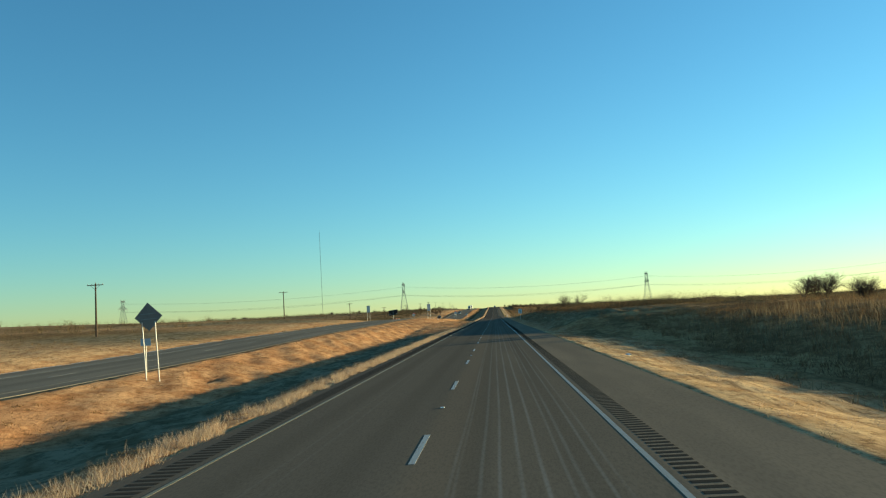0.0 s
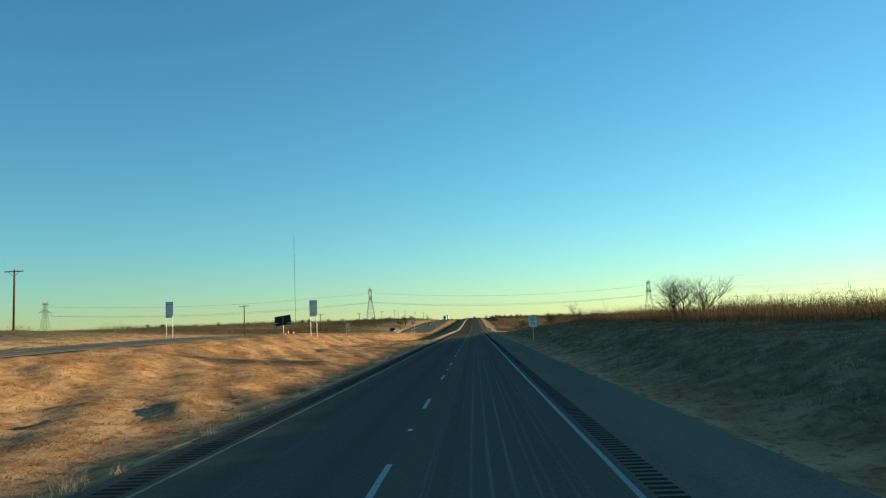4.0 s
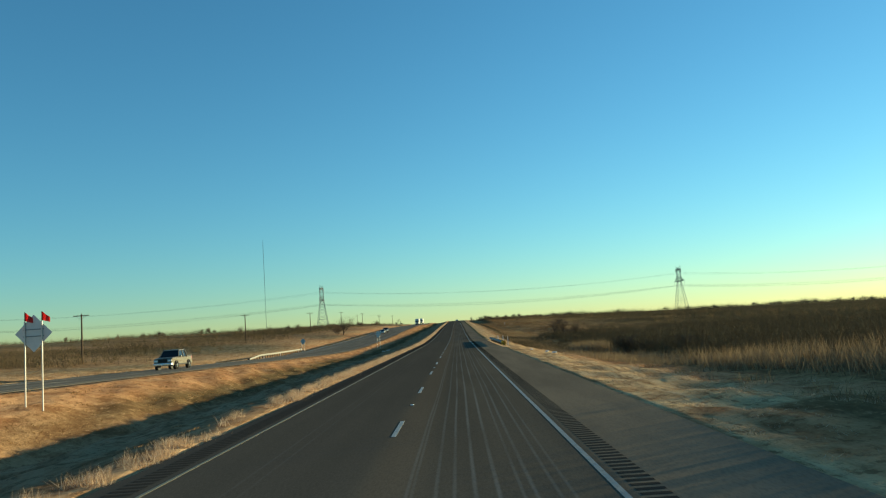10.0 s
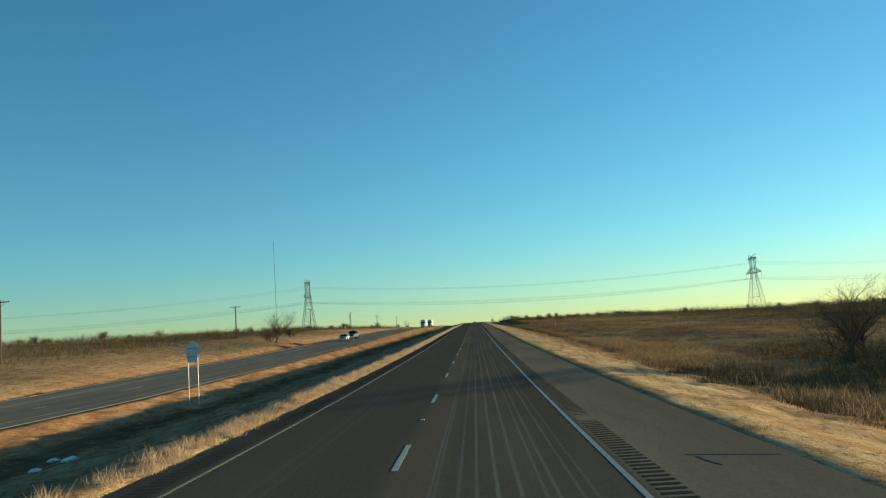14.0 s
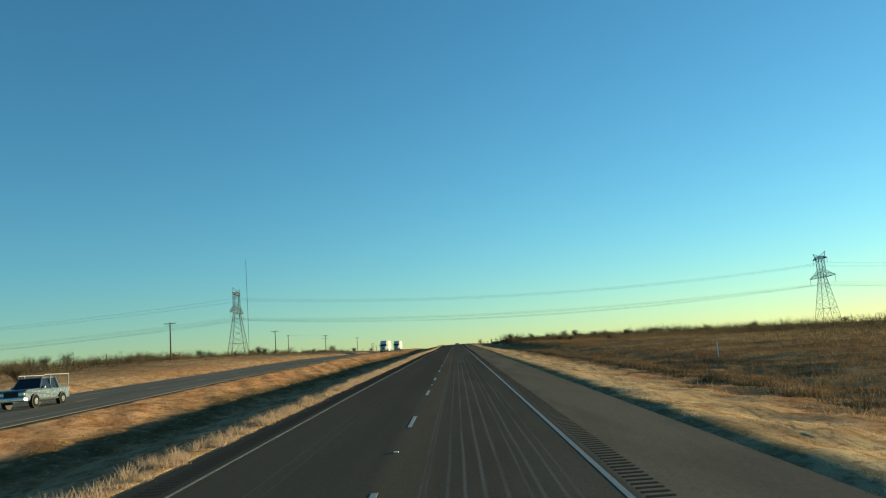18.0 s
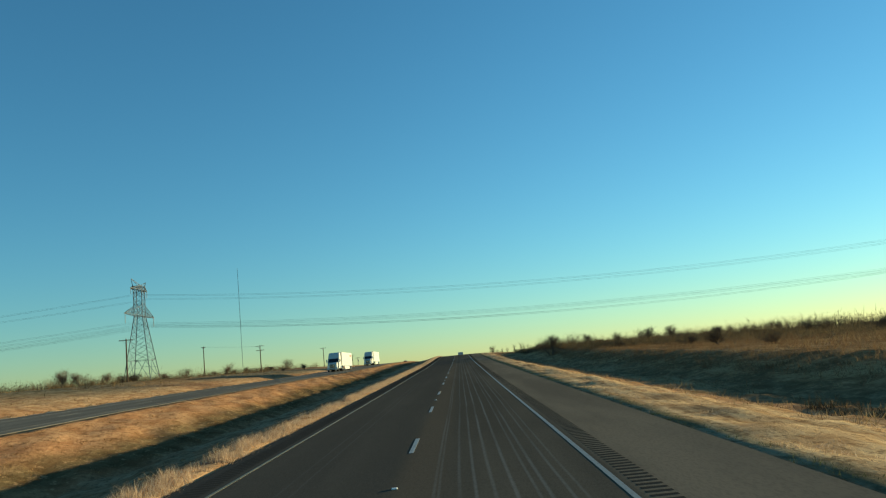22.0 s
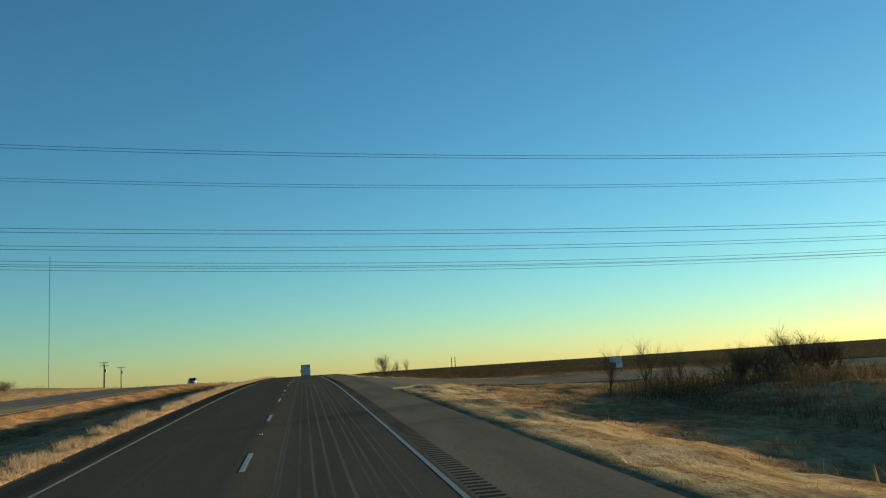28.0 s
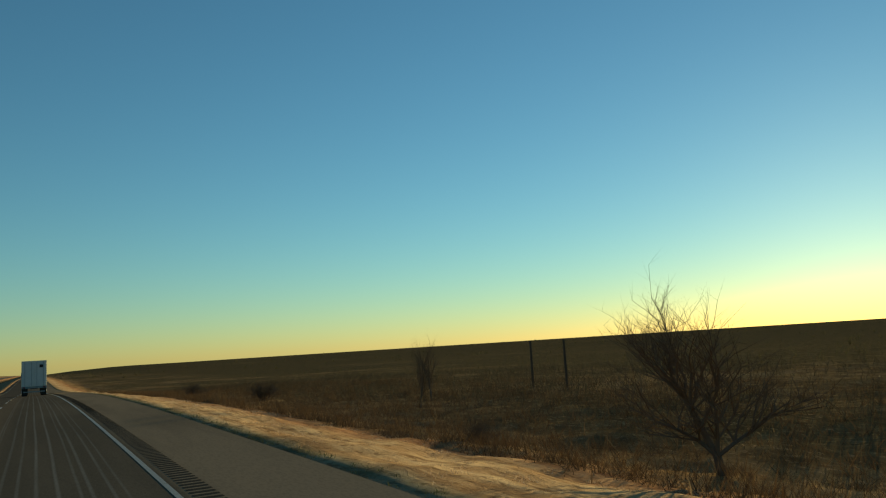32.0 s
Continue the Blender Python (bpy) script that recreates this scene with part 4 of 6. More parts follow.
brush("brush", scatter(54, 1500, (-105, -50), (330, 1000), (0.9, 2.7), lambda x, y: np.clip((-48 - x) / 14, 0, 1) * np.clip(3.4 * value_noise(x, y, 22, 326) - 0.9, 0.08, 1), fat=0.9), M_BRUSH, 55, "tall leafless shrubs along the pole line", 110, 0.02)
thicket("thicket", 30000, (-92, -52), (395, 760), 1.7, M_DARKBRUSH, 113, "belt of dark leafless brush across the open range", 0.04, patch=6, twigs=4, low=0.55, keep=lambda x, y: np.clip((-50 - x) / 12, 0, 1) * np.clip(2.6 * value_noise(x, y, 14, 327) - 0.5, 0.05, 1))
thicket("scrub", 16000, (-260, -58), (600, 800), 2.1, M_DARKBRUSH, 115, "uneven belt of leafless brush along the range skyline", 0.07, patch=8, twigs=4, low=0.5, keep=lambda x, y: np.clip(2.8 * value_noise(x, y, 22, 329) - 0.6, 0.08, 1))
brush("brush", scatter(40, 1000, (-1200, -200), (500, 2400), (1.4, 3.4)), M_GREENBRUSH, 50, "far scrub along the horizon", 45, 0.07)
brush("brush", scatter(51, 420, (-300, 300), (1330, 2400), (1.4, 3.2), lambda x, y: ((x > 14) | (x < -38)) * 1.0), M_GREENBRUSH, 52, "scrub on the rise ahead", 45, 0.06)
brush("tumbleweed", np.array(((-46, 450, 0.9, 0.8), (-56, 470, 1.1, 0.7), (-34.8, 464, .25, .4), (-43, 560, 1.2, 1.2), (-46, 575, 1.0, 1.3))), M_BRUSH, 53, "round dry tumbleweeds caught in the grass", 160, 0.02)


def bare_tree(seed, spread=0.9, stems=1, levels=5, stout=1.0, bushy=0):
    """Trunk and crown meshes of a leafless tree one metre high."""
    r = random.Random(seed)
    thick, thin = ([], []), ([], [])

    def tube(store, a, b, r0, r1, sides):
        v, f = store
        d = (b - a).normalized()
        u = d.orthogonal().normalized()
        w = d.cross(u)
        s = len(v)
        for c, rr in ((a, r0), (b, r1)):
            for k in range(sides):
                q = 2 * math.pi * k / sides
                v.append(c + (u * math.cos(q) + w * math.sin(q)) * rr)
        for k in range(sides):
            k2 = (k + 1) % sides
            f.append((s + k, s + k2, s + sides + k2, s + sides + k))

    def grow(p, d, length, rad, level):
        if level >= 4:
            # a last thin twig that ends in a point
            q = p + d * length
            u = d.orthogonal().normalized() * rad * 1.1
            w = d.cross(u)
            v, f = thin
            s = len(v)
            v.extend((p + u, p - u * .5 + w * .87, p - u * .5 - w * .87, q))
            f.extend(((s, s + 1, s + 3, s + 3), (s + 1, s + 2, s + 3, s + 3), (s + 2, s, s + 3, s + 3)))
            return
        pieces = 3 if level < 3 else 2
        for k in range(pieces):
            q = p + d * (length / pieces)
            r1 = rad * 0.82
            fat = 1 if level < 2 else 1.05
            tube(thick if level < 2 else thin, p, q, rad * fat, r1 * fat, 6 if level < 2 else 3)
            p, rad = q, r1
            d = (d + Vector((r.gauss(0, .16), r.gauss(0, .16), r.gauss(0.03, .10)))).normalized()
            if level < levels:
                for _ in range(2 + bushy if level < 2 else (2 if r.random() < .75 else 1)):
                    side = Vector((r.gauss(0, 1), r.gauss(0, 1), r.gauss(0.45, .5)))
                    e = (d * 0.7 + side.normalized() * spread * 0.75).normalized()
                    grow(p, e, length * r.uniform(0.55, 0.8), rad * 0.62, level + 1)

    for s in range(stems):
        lean = Vector((r.gauss(0, .12 + .22 * (stems > 1)), r.gauss(0, .12 + .22 * (stems > 1)), 1)).normalized()
        grow(Vector((r.gauss(0, .03), r.gauss(0, .03), -0.03)), lean, 0.34 if stems == 1 else 0.3, stout * (0.017 if stems == 1 else 0.0115), 0)
    top = max(p.z for p in thin[0])
    def mk(name, st, m):
        me = bpy.data.meshes.new(name)
        me.from_pydata([tuple(p / top) for p in st[0]], [], [f if f[2] != f[3] else f[:3] for f in st[1]])
        me.materials.append(m)
        return me

    return mk("trunk", thick, M_BARK), mk("crown", thin, M_TWIG)


TREES = [bare_tree(3, 0.85, 3), bare_tree(8, 0.7), bare_tree(21, 0.95, 2), bare_tree(5, 0.9, 4, 4), bare_tree(13, 0.8, 6, 4), bare_tree(34, 1.05), bare_tree(42, 0.55), bare_tree(51, 0.95, 1, 5, 1.35, 1), bare_tree(57, 0.9, 2, 5, 1.4), bare_tree(61, 1.0, 1, 5, 0.95, 1)]


def tree(x, y, h, kind, label, wide=1.0, turn=0.0, dz=-0.1):
    if kind < 3 and h < 3.9:
        kind, wide = 7 + kind % 2, wide * 1.2
    elif kind in (3, 4) and h < 3:
        wide = wide * 1.2
    t = thing("shrub" if kind in (3, 4) else "tree", label, "shrub" if kind in (3, 4) else "tree", stand(x, y, turn, dz) @ Matrix.Diagonal((h * wide, h * wide, h, 1)))
    part("trunk", TREES[kind][0], None, t)
    part("crown", TREES[kind][1], None, t, "fine bare twigs")


for x, y, h, kind, label, wide in (
        (18.8, 174.5, 4.2, 0, "bare winter tree on the cut bank", 1.25), (21.8, 178.5, 4.4, 2, "bare spreading tree behind the bank crest", 1.2), (18.2, 243.5, 4.2, 5, "bare low tree on the cut bank", 1.05),
        (21.5, 253.8, 3.4, 1, "bare small tree on the bank", 1.2), (25, 258.1, 3.2, 3, "bare many-stemmed shrub on the bank", 1.3), (18.4, 273.1, 3.2, 0, "bare lone tree at the end of the bank", 1.1), (26, 290.1, 2.4, 4, "bare shrub at the end of the bank", 1.2),
        (18.5, 374.3, 2.7, 4, "bare many-stemmed shrub beside the creek", 1.7), (22, 367.7, 2.4, 3, "bare shrub beside the creek", 1.5), (22.4, 468, 5.8, 2, "bare spreading tree beyond the creek", 1.25), (25.5, 471, 4.4, 0, "bare many-branched tree beyond the creek", 1.1), (26.5, 465, 3.8, 4, "bare thicket beyond the creek", 1.3),
        (24, 246.5, 2.3, 2, "small bare tree on the bank crest", 1.2), (25.5, 243, 2.3, 3, "bare shrub on the bank crest", 1.2), (25, 239, 2.0, 4, "bare shrub on the bank crest", 1.3), (25, 232, 1.6, 3, "bare low shrub on the bank crest", 1.3), (24, 229, 1.5, 4, "bare low shrub on the bank crest", 1.3),
        (-40.8, 588, 8.2, 2, "large bare tree beyond the far carriageway", 1.05), (-44, 594, 5.0, 3, "bare thicket under the large tree", 1.6), (-50, 640, 3.2, 4, "bare shrub on the open range", 1.5),
        (18.2, 818, 4.5, 0, "bare round tree above the ditch", 1.3), (24, 834, 3.4, 1, "bare tree above the ditch", 1.2), (27, 800, 2.0, 3, "bare shrub above the ditch", 1.4), (31, 775, 1.9, 4, "bare shrub above the ditch", 1.4), (30, 745, 1.8, 3, "bare shrub above the ditch", 1.3), (34, 715, 1.7, 4, "bare shrub above the ditch", 1.3),
        (16.9, 897, 3.1, 6, "slender bare sapling near the side road", 0.8), (18.8, 897, 3.5, 6, "slender bare sapling near the side road", 0.85), (19.6, 896, 2.7, 6, "slender bare sapling near the side road", 0.7), (20.8, 897, 2.6, 6, "thin bare sapling in the thicket", 0.7),
        (23.5, 896, 2.8, 4, "bare many-stemmed sapling in the thicket", 1.0), (25.5, 896, 2.8, 3, "bare many-stemmed tree in the thicket", 1.3), (26.4, 895, 3.4, 9, "bare round tree in the thicket", 1.3), (27.5, 896, 3.1, 6, "slender bare sapling in the thicket", 0.8), (28.6, 895, 2.7, 2, "bare tree in the thicket", 1.1),
        (22, 843, 3.6, 2, "bare spreading tree above the ditch", 1.3), (31, 850, 3.2, 0, "bare tree on the bank skyline", 1.2), (36, 846, 3.4, 4, "bare many-stemmed tree on the bank skyline", 1.1), (40, 838, 3.6, 2, "bare tree on the bank skyline", 1.2), (44, 832, 3.8, 0, "bare tree on the bank skyline", 1.2), (35, 818, 3.4, 1, "bare tree on the bank skyline", 1.2), (30, 760, 2.2, 2, "bare low spreading tree on the ditch crest", 1.5),
        (34, 70, 3.2, 0, "bare tree behind the cut bank", 1.3), (40, 78, 3.6, 2, "bare tree behind the cut bank", 1.3), (44, 88, 3.8, 0, "bare tree behind the cut bank", 1.2), (50, 92, 3.6, 1, "bare tree behind the cut bank", 1.3), (36, 60, 2.8, 4, "bare thicket behind the cut bank", 1.4),
        (15.4, 994.3, 5.4, 9, "bare round tree beside the dirt verge", 1.2), (14.2, 1003, 1.2, 3, "low bare shrub beside the round tree", 1.3), (20, 1019, 4.2, 6, "bare thin sapling in the brush", 0.6), (22.5, 1023, 4.5, 6, "bare thin sapling in the brush", 0.65), (17, 1040, 2.2, 4, "bare shrub beside the verge", 1.4), (16, 1064, 2.3, 3, "bare shrub beside the verge", 1.4),
        (-103, 1033, 4.0, 2, "bare tree on the open range", 1.3), (-150, 1005, 5.0, 2, "bare tree on the open range", 1.3), (-130, 1010, 4.4, 3, "bare thicket on the open range", 1.4), (-88, 985, 3.6, 3, "bare thicket on the open range", 1.4), (-75, 955, 3.0, 4, "bare thicket near the pylon", 1.5), (-95, 930, 2.6, 3, "bare thicket near the pylon", 1.7), (-112, 948, 2.8, 4, "bare thicket near the pylon", 1.7),
        (-64, 830, 2.6, 4, "bare shrub near the utility poles", 1.5), (-72, 780, 2.8, 3, "bare shrub near the utility poles", 1.5), (-62, 700, 2.4, 4, "bare shrub near the utility poles", 1.6), (-66, 735, 2.6, 3, "bare shrub near the utility poles", 1.5), (-80, 660, 3.0, 3, "bare shrub on the open range", 1.6), (-112, 1000, 6.2, 0, "bare round tree on the range", 1.3), (-96, 1000, 6.4, 2, "bare spreading tree on the range", 1.35), (-70, 1000, 5.6, 0, "bare round tree beyond the poles", 1.3), (-48, 1001, 2.6, 3, "bare shrub beyond the poles", 1.6), (-62, 376.4, 2.2, 4, "bare low shrub on the open range", 1.5),
        (-73, 778, 3.2, 0, "bare round tree on the pole line", 1.2), (-65, 783, 2.6, 3, "bare thicket on the pole line", 1.2), (-61, 795, 3.6, 2, "bare spreading tree on the pole line", 1.15), (-58.5, 797, 2.8, 0, "bare small tree on the pole line", 1.2),
        (-76, 843, 3.4, 2, "bare tree among the thickets by the pylon", 1.2), (-70, 839, 3.0, 4, "bare thicket by the pylon", 1.4), (-64, 846, 2.4, 3, "bare thicket by the pylon", 1.5), (-82, 872, 2.8, 3, "bare thicket by the pylon", 1.5), (-58, 871.5, 2.3, 0, "bare small tree beyond the far road", 1.3), (-62, 876, 1.8, 4, "bare low shrub beyond the far road", 1.5),
        (-45.2, 908.5, 2.6, 0, "bare round tree at the range edge", 1.3), (-51, 905, 1.5, 3, "bare low shrub at the range edge", 1.5),
        (54, 794, 3.0, 0, "bare tree in the skyline thicket", 1.2), (49, 818, 2.8, 2, "bare tree in the skyline thicket", 1.3), (56.5, 842, 2.8, 0, "bare tree in the skyline thicket", 1.2), (51, 806, 2.4, 3, "bare thicket on the field skyline", 1.4), (60, 800, 2.6, 4, "bare thicket on the field skyline", 1.4), (46, 832, 2.3, 4, "bare thicket on the field skyline", 1.4), (58, 778, 2.6, 3, "bare thicket on the field skyline", 1.4), (63, 770, 2.8, 1, "bare tree in the skyline thicket", 1.3), (66, 758, 2.6, 4, "bare thicket on the field skyline", 1.4), (64, 742, 2.7, 0, "bare tree in the skyline thicket", 1.2), (68, 728, 2.5, 3, "bare thicket on the field skyline", 1.4), (43, 845, 2.4, 1, "bare tree in the skyline thicket", 1.3)):
    tree(x, y, h, kind, label, wide, turn=(x * 37 + y * 11) % 360)
# small trees that break the far skylines
skyline = random.Random(77)
for k in range(46):
    u = skyline.random()
    if k < 26:
        x, y = 70 + 190 * u, 895 - 110 * u + skyline.uniform(-25, 5)
    else:
        x, y = -62 - 150 * u, 770 - 130 * u + skyline.uniform(-60, 15)
    tree(x, y, skyline.uniform(2.4, 4.0), skyline.choice((3, 4, 7, 8)), "bare small tree among the brush on the skyline", skyline.uniform(1.0, 1.5), turn=360 * skyline.random())


# ---- signs ----
def post(parent, x, z0, z1, label="", r=0.028, y=0.05):
    part("post", rod((x, y, z0), (x, y, z1), r), M_POST, parent, label)


def rails(parent, half, zs, y=0.035):
    for z in zs:
        part("stiffener", box(-half, half, y - 0.012, y + 0.012, z - 0.02, z + 0.02), M_STEEL, parent)


def diamond_sign(x, y, zc, half, back, flags, label, tilt=0.0):
    """A diamond sign on two posts, its bare back towards the camera."""
    base = float(ground_z(x, y))
    t = thing("warning_sign", label, "road sign", pose(x, y, base, 0, tilt, 0))
    c = zc - base
    part("panel", plate([(0, c - half), (half, c), (0, c + half), (-half, c)], 0.02, 0.024, 0.0), back, t)
    for s in (-1, 1):
        px = s * half * 0.46
        part("post", rod((px, -0.012, -0.3), (px, -0.012, c + half * (0.62 if flags else -0.35)), 0.03), M_POST, t)
        if flags:
            zf = c + half * 0.6
            part("flag_staff", rod((px, -0.012, zf), (px, -0.012, zf + 0.42), 0.012), M_WOOD, t)
            bm = bmesh.new()
            k = 7
            vs = [[bm.verts.new((px + (i / k) * 0.34 * 1, -0.012 + 0.03 * math.sin(i * 1.3), zf + 0.42 - j * 0.36 - (i / k) * (0.10 + 0.16 * (1 - j)))) for i in range(k + 1)] for j in range(2)]
            for i in range(k):
                bm.faces.new((vs[0][i], vs[0][i + 1], vs[1][i + 1], vs[1][i]))
            bmesh.ops.solidify(bm, geom=list(bm.faces), thickness=0.006)
            part("flag", bm, M_FLAG, t, "small red warning flag")
    rails(t, half * 0.55, (c - 0.12, c + 0.16), 0.008)
    return t


diamond_sign(-16.9, 25.5, 3.30, 0.77, M_SIGNGREY, False, "weathered diamond warning sign on two thin posts, back view", tilt=-3)
diamond_sign(-15.7, 328.0, 4.45, 0.77, M_SIGNBACK, True, "grey-backed diamond warning sign with two red flags", tilt=0)
diamond_sign(-34.3, 329.0, 4.65, 0.77, M_SIGNBACK, True, "grey-backed diamond warning sign with two red flags", tilt=0)

# A small blue plate behind the first diamond sign.
t = thing("marker_sign", "small blue roadside marker on a thin post", "road sign", stand(-18.4, 28.0))
part("panel", plate([(-.3, 1.55), (.3, 1.55), (.3, 1.95), (-.3, 1.95)], 0, 0.006), M_BLUE, t)
part("post", rod((0, 0.03, -.3), (0, 0.03, 1.95), 0.025), M_POST, t)


def board_sign(x, y, ztop, zbot, half, label):
    base = float(ground_z(x, y))
    t = thing("guide_sign", label, "road sign", pose(x, y, base))
    part("panel", plate([(-half, zbot - base), (half, zbot - base), (half, ztop - base), (-half, ztop - base)], 0.04, 0.052, 0), M_SIGNBACK, t)
    part("panel_edge", box(-half - .02, -half, 0.02, 0.07, zbot - base, ztop - base), M_SIGNGREY, t)
    for s in (-1, 1):
        part("post", rod((s * half * 0.82, 0, -0.3), (s * half * 0.82, 0, zbot - base + 0.3), 0.03), M_POST, t)
    rails(t, half, (zbot - base + 0.3, ztop - base - 0.3), 0.02)


board_sign(-16.1, 194.1, 6.35, 4.55, 0.42, "tall narrow guide sign on two thin posts, grey back view")
board_sign(-32.6, 195.1, 6.9, 5.1, 0.42, "tall narrow guide sign on two thin posts, grey back view")


def shield_sign(x, y, zbot, ztop, material, label):
    """A route sign: a rectangle on a larger diamond, seen from behind."""
    base = float(ground_z(x, y))
    t = thing("route_sign", label, "road sign", pose(x, y, base))
    c, h = (zbot + ztop) / 2 - base, (ztop - zbot) / 2
    part("panel", plate([(-.33, c - h), (.33, c - h), (.40, c - .12), (.62, c), (.40, c + .34), (.12, c + h * .98), (-.12, c + h * .98), (-.40, c + .34), (-.62, c), (-.40, c - .12)], 0.03, 0.04), material, t)
    for s in (-1, 1):
        part("post", rod((s * .3, 0, -0.3), (s * .3, 0, c + 0.25), 0.028), M_POST, t)
    rails(t, .42, (c - .3, c + .22), 0.015)


shield_sign(-16.0, 470.5, 3.4, 4.7, M_SIGNBACK, "grey-backed route sign on two posts in the median")
shield_sign(-33.0, 471.5, 2.95, 4.2, M_BLUE, "blue-backed route sign on two pale posts")

# Speed limit sign facing the traffic.
base = float(ground_z(8.45, 201.3))
t = thing("speed_limit_sign", "white speed limit sign with black lettering", "road sign", pose(8.45, 201.3, base, 0, 0, -2))
zb, zt = 2.42 - base, 3.64 - base
part("panel", plate([(-.46, zb), (.46, zb), (.46, zt), (-.46, zt)], 0, 0.006), M_SIGNWHITE, t)
zc = (zb + zt) / 2
for x0, x1, z0, z1 in ((-.44, .44, zt - .035, zt - .02), (-.44, .44, zb + .02, zb + .035), (-.44, -.425, zb + .02, zt - .02), (.425, .44, zb + .02, zt - .02)):
    part("border", box(x0, x1, -0.004, -0.001, z0, z1), M_BLACK, t)
for text, size, z in (("SPEED", .25, zt - .20), ("LIMIT", .25, zt - .46), ("75", .58, zb + .32)):
    ob = part("lettering", letters(text, size, "black", M_BLACK), None, t, "black sign lettering")
    ob.matrix_basis = pose(0, -0.006, z, 90, 0, 0)
part("post", rod((0, 0.05, -0.4), (0, 0.05, zt - 0.1), 0.035), M_POST, t)

# A low board beyond the side road.
t = thing("notice_board", "pale square board with a dark corner on two short posts", "sign", stand(32.3, 933.5, -12))
part("panel", plate([(-.62, .45), (.62, .45), (.62, 1.6), (-.62, 1.6)], 0, 0.02), M_SIGNBACK, t)
part("dark_patch", box(-.6, -.02, -.012, -.003, .47, .98), M_SIGNGREY, t, "dark lower corner of the board")
for px in (-.5, .5):
    part("post", rod((px, .05, -.3), (px, .05, 1.55), .04), M_WOOD, t)

# Message board on its trailer.
gz = float(ground_z(-32.8, 248.2))
t = thing("message_board", "dark message board on a towed trailer with cones around it", "message board", pose(-32.8, 248.2, gz, 0, 0, 0))
tilt = Matrix.Rotation(radians(-7), 4, 'Y')
part("display", box(-1.45, 1.45, -.08, .08, 4.4 - gz, 6.1 - gz, bevel=0.02, turn=Matrix.Translation((0, 0, 5.25 - gz)) @ tilt @ Matrix.Translation((0, 0, gz - 5.25))), M_BLACK, t)
part("mast", rod((0, 0.05, 0.5), (0, 0.05, 5.0 - gz), 0.07), M_STEEL, t)
for s in (-1, 1):
    part("display_bar", box(s * 1.05 - .32, s * 1.05 + .32, -.10, -.085, 4.75 - gz, 4.82 - gz), M_SIGNBACK, t)
part("display_rib", box(-.05, .05, -.12, -.085, 4.45 - gz, 6.05 - gz), M_STEEL, t)
part("trailer_deck", box(-.7, .7, -1.2, 1.2, .45, .62, bevel=0.02), M_STEEL, t)
part("battery_box", box(-.5, .5, -.9, .4, .62, .95, bevel=0.03), M_ORANGE, t)
for s in (-1, 1):
    part("wheel", rod((s * .78, 0, .32), (s * .95, 0, .32), .32, sides=16), M_RUBBER, t)
    part("jack", rod((s * .6, -1.1, 0), (s * .6, -1.1, .5), .04), M_STEEL, t)
for i, (dx, dy) in enumerate(((-1.6, -1.5), (.3, -2.0), (1.2, -1.7), (1.9, -.6))):
    c = thing("traffic_drum", "orange and white traffic drum beside the message board", "traffic drum", stand(-32.8 + dx, 248.2 + dy), group="traffic drums")
    part("drum", rod((0, 0, 0.05), (0, 0, .9), .26, .2, 14), M_ORANGE, c)
    for z in (.35, .65):
        part("band", rod((0, 0, z), (0, 0, z + .13), .26 - .06 * (z / .9) + .008, .245 - .06 * (z / .9), 14), M_SIGNWHITE, c)
    part("base", rod((0, 0, 0), (0, 0, .05), .34, .32, 14), M_RUBBER, c)

# Litter in the median.
r = random.Random(5)
for x, y in [(-16.4, 204), (-15.9, 204.6), (-15.3, 204), (-14.6, 203.2), (-13.9, 203), (-13.0, 202.6), (-12.6, 447), (-12.2, 448.5), (-13.1, 449), (-11.8, 447.4), (8.6, 372), (9.4, 366), (9.9, 365), (9.0, 651), (9.6, 653), (8.1, 25)]:
    bm = bmesh.new()
    bmesh.ops.create_icosphere(bm, subdivisions=2, radius=1)
    for v in bm.verts:
        v.co = Vector((v.co.x * r.uniform(.14, .3), v.co.y * r.uniform(.1, .2), v.co.z * r.uniform(.05, .1) + .05))
    tagged(new("litter", mesh_of("litter", bm, M_LITTER)), "crumpled pale litter lying in the grass", "litter", group="litter").matrix_basis = stand(x, y, r.uniform(0, 360))


# ---- guardrails ----
W_BEAM = [(0, 0), (.02, .03), (.08, .07), (.08, .11), (.015, .14), (.015, .17), (.08, .20), (.08, .24), (.02, .28), (0, .31)]


def beam_mesh(y0, y1, zf, x, z0, side, material, flare=None):
    ys = np.linspace(y0, y1, 5)
    v, f = [], []
    for y in ys:
        dx = flare(y) if flare else 0
        for ox, oz in W_BEAM:
            v.append((x + dx - side * ox, y, zf(y) + z0 + oz))
        for ox, oz in W_BEAM[::-1]:
            v.append((x + dx - side * ox + side * .006, y, zf(y) + z0 + oz))
    k = 2 * len(W_BEAM)
    for i in range(len(ys) - 1):
        for j in range(k):
            f.append((i * k + j, i * k + (j + 1) % k, (i + 1) * k + (j + 1) % k, (i + 1) * k + j))
    return raw("beam", v, f, material)


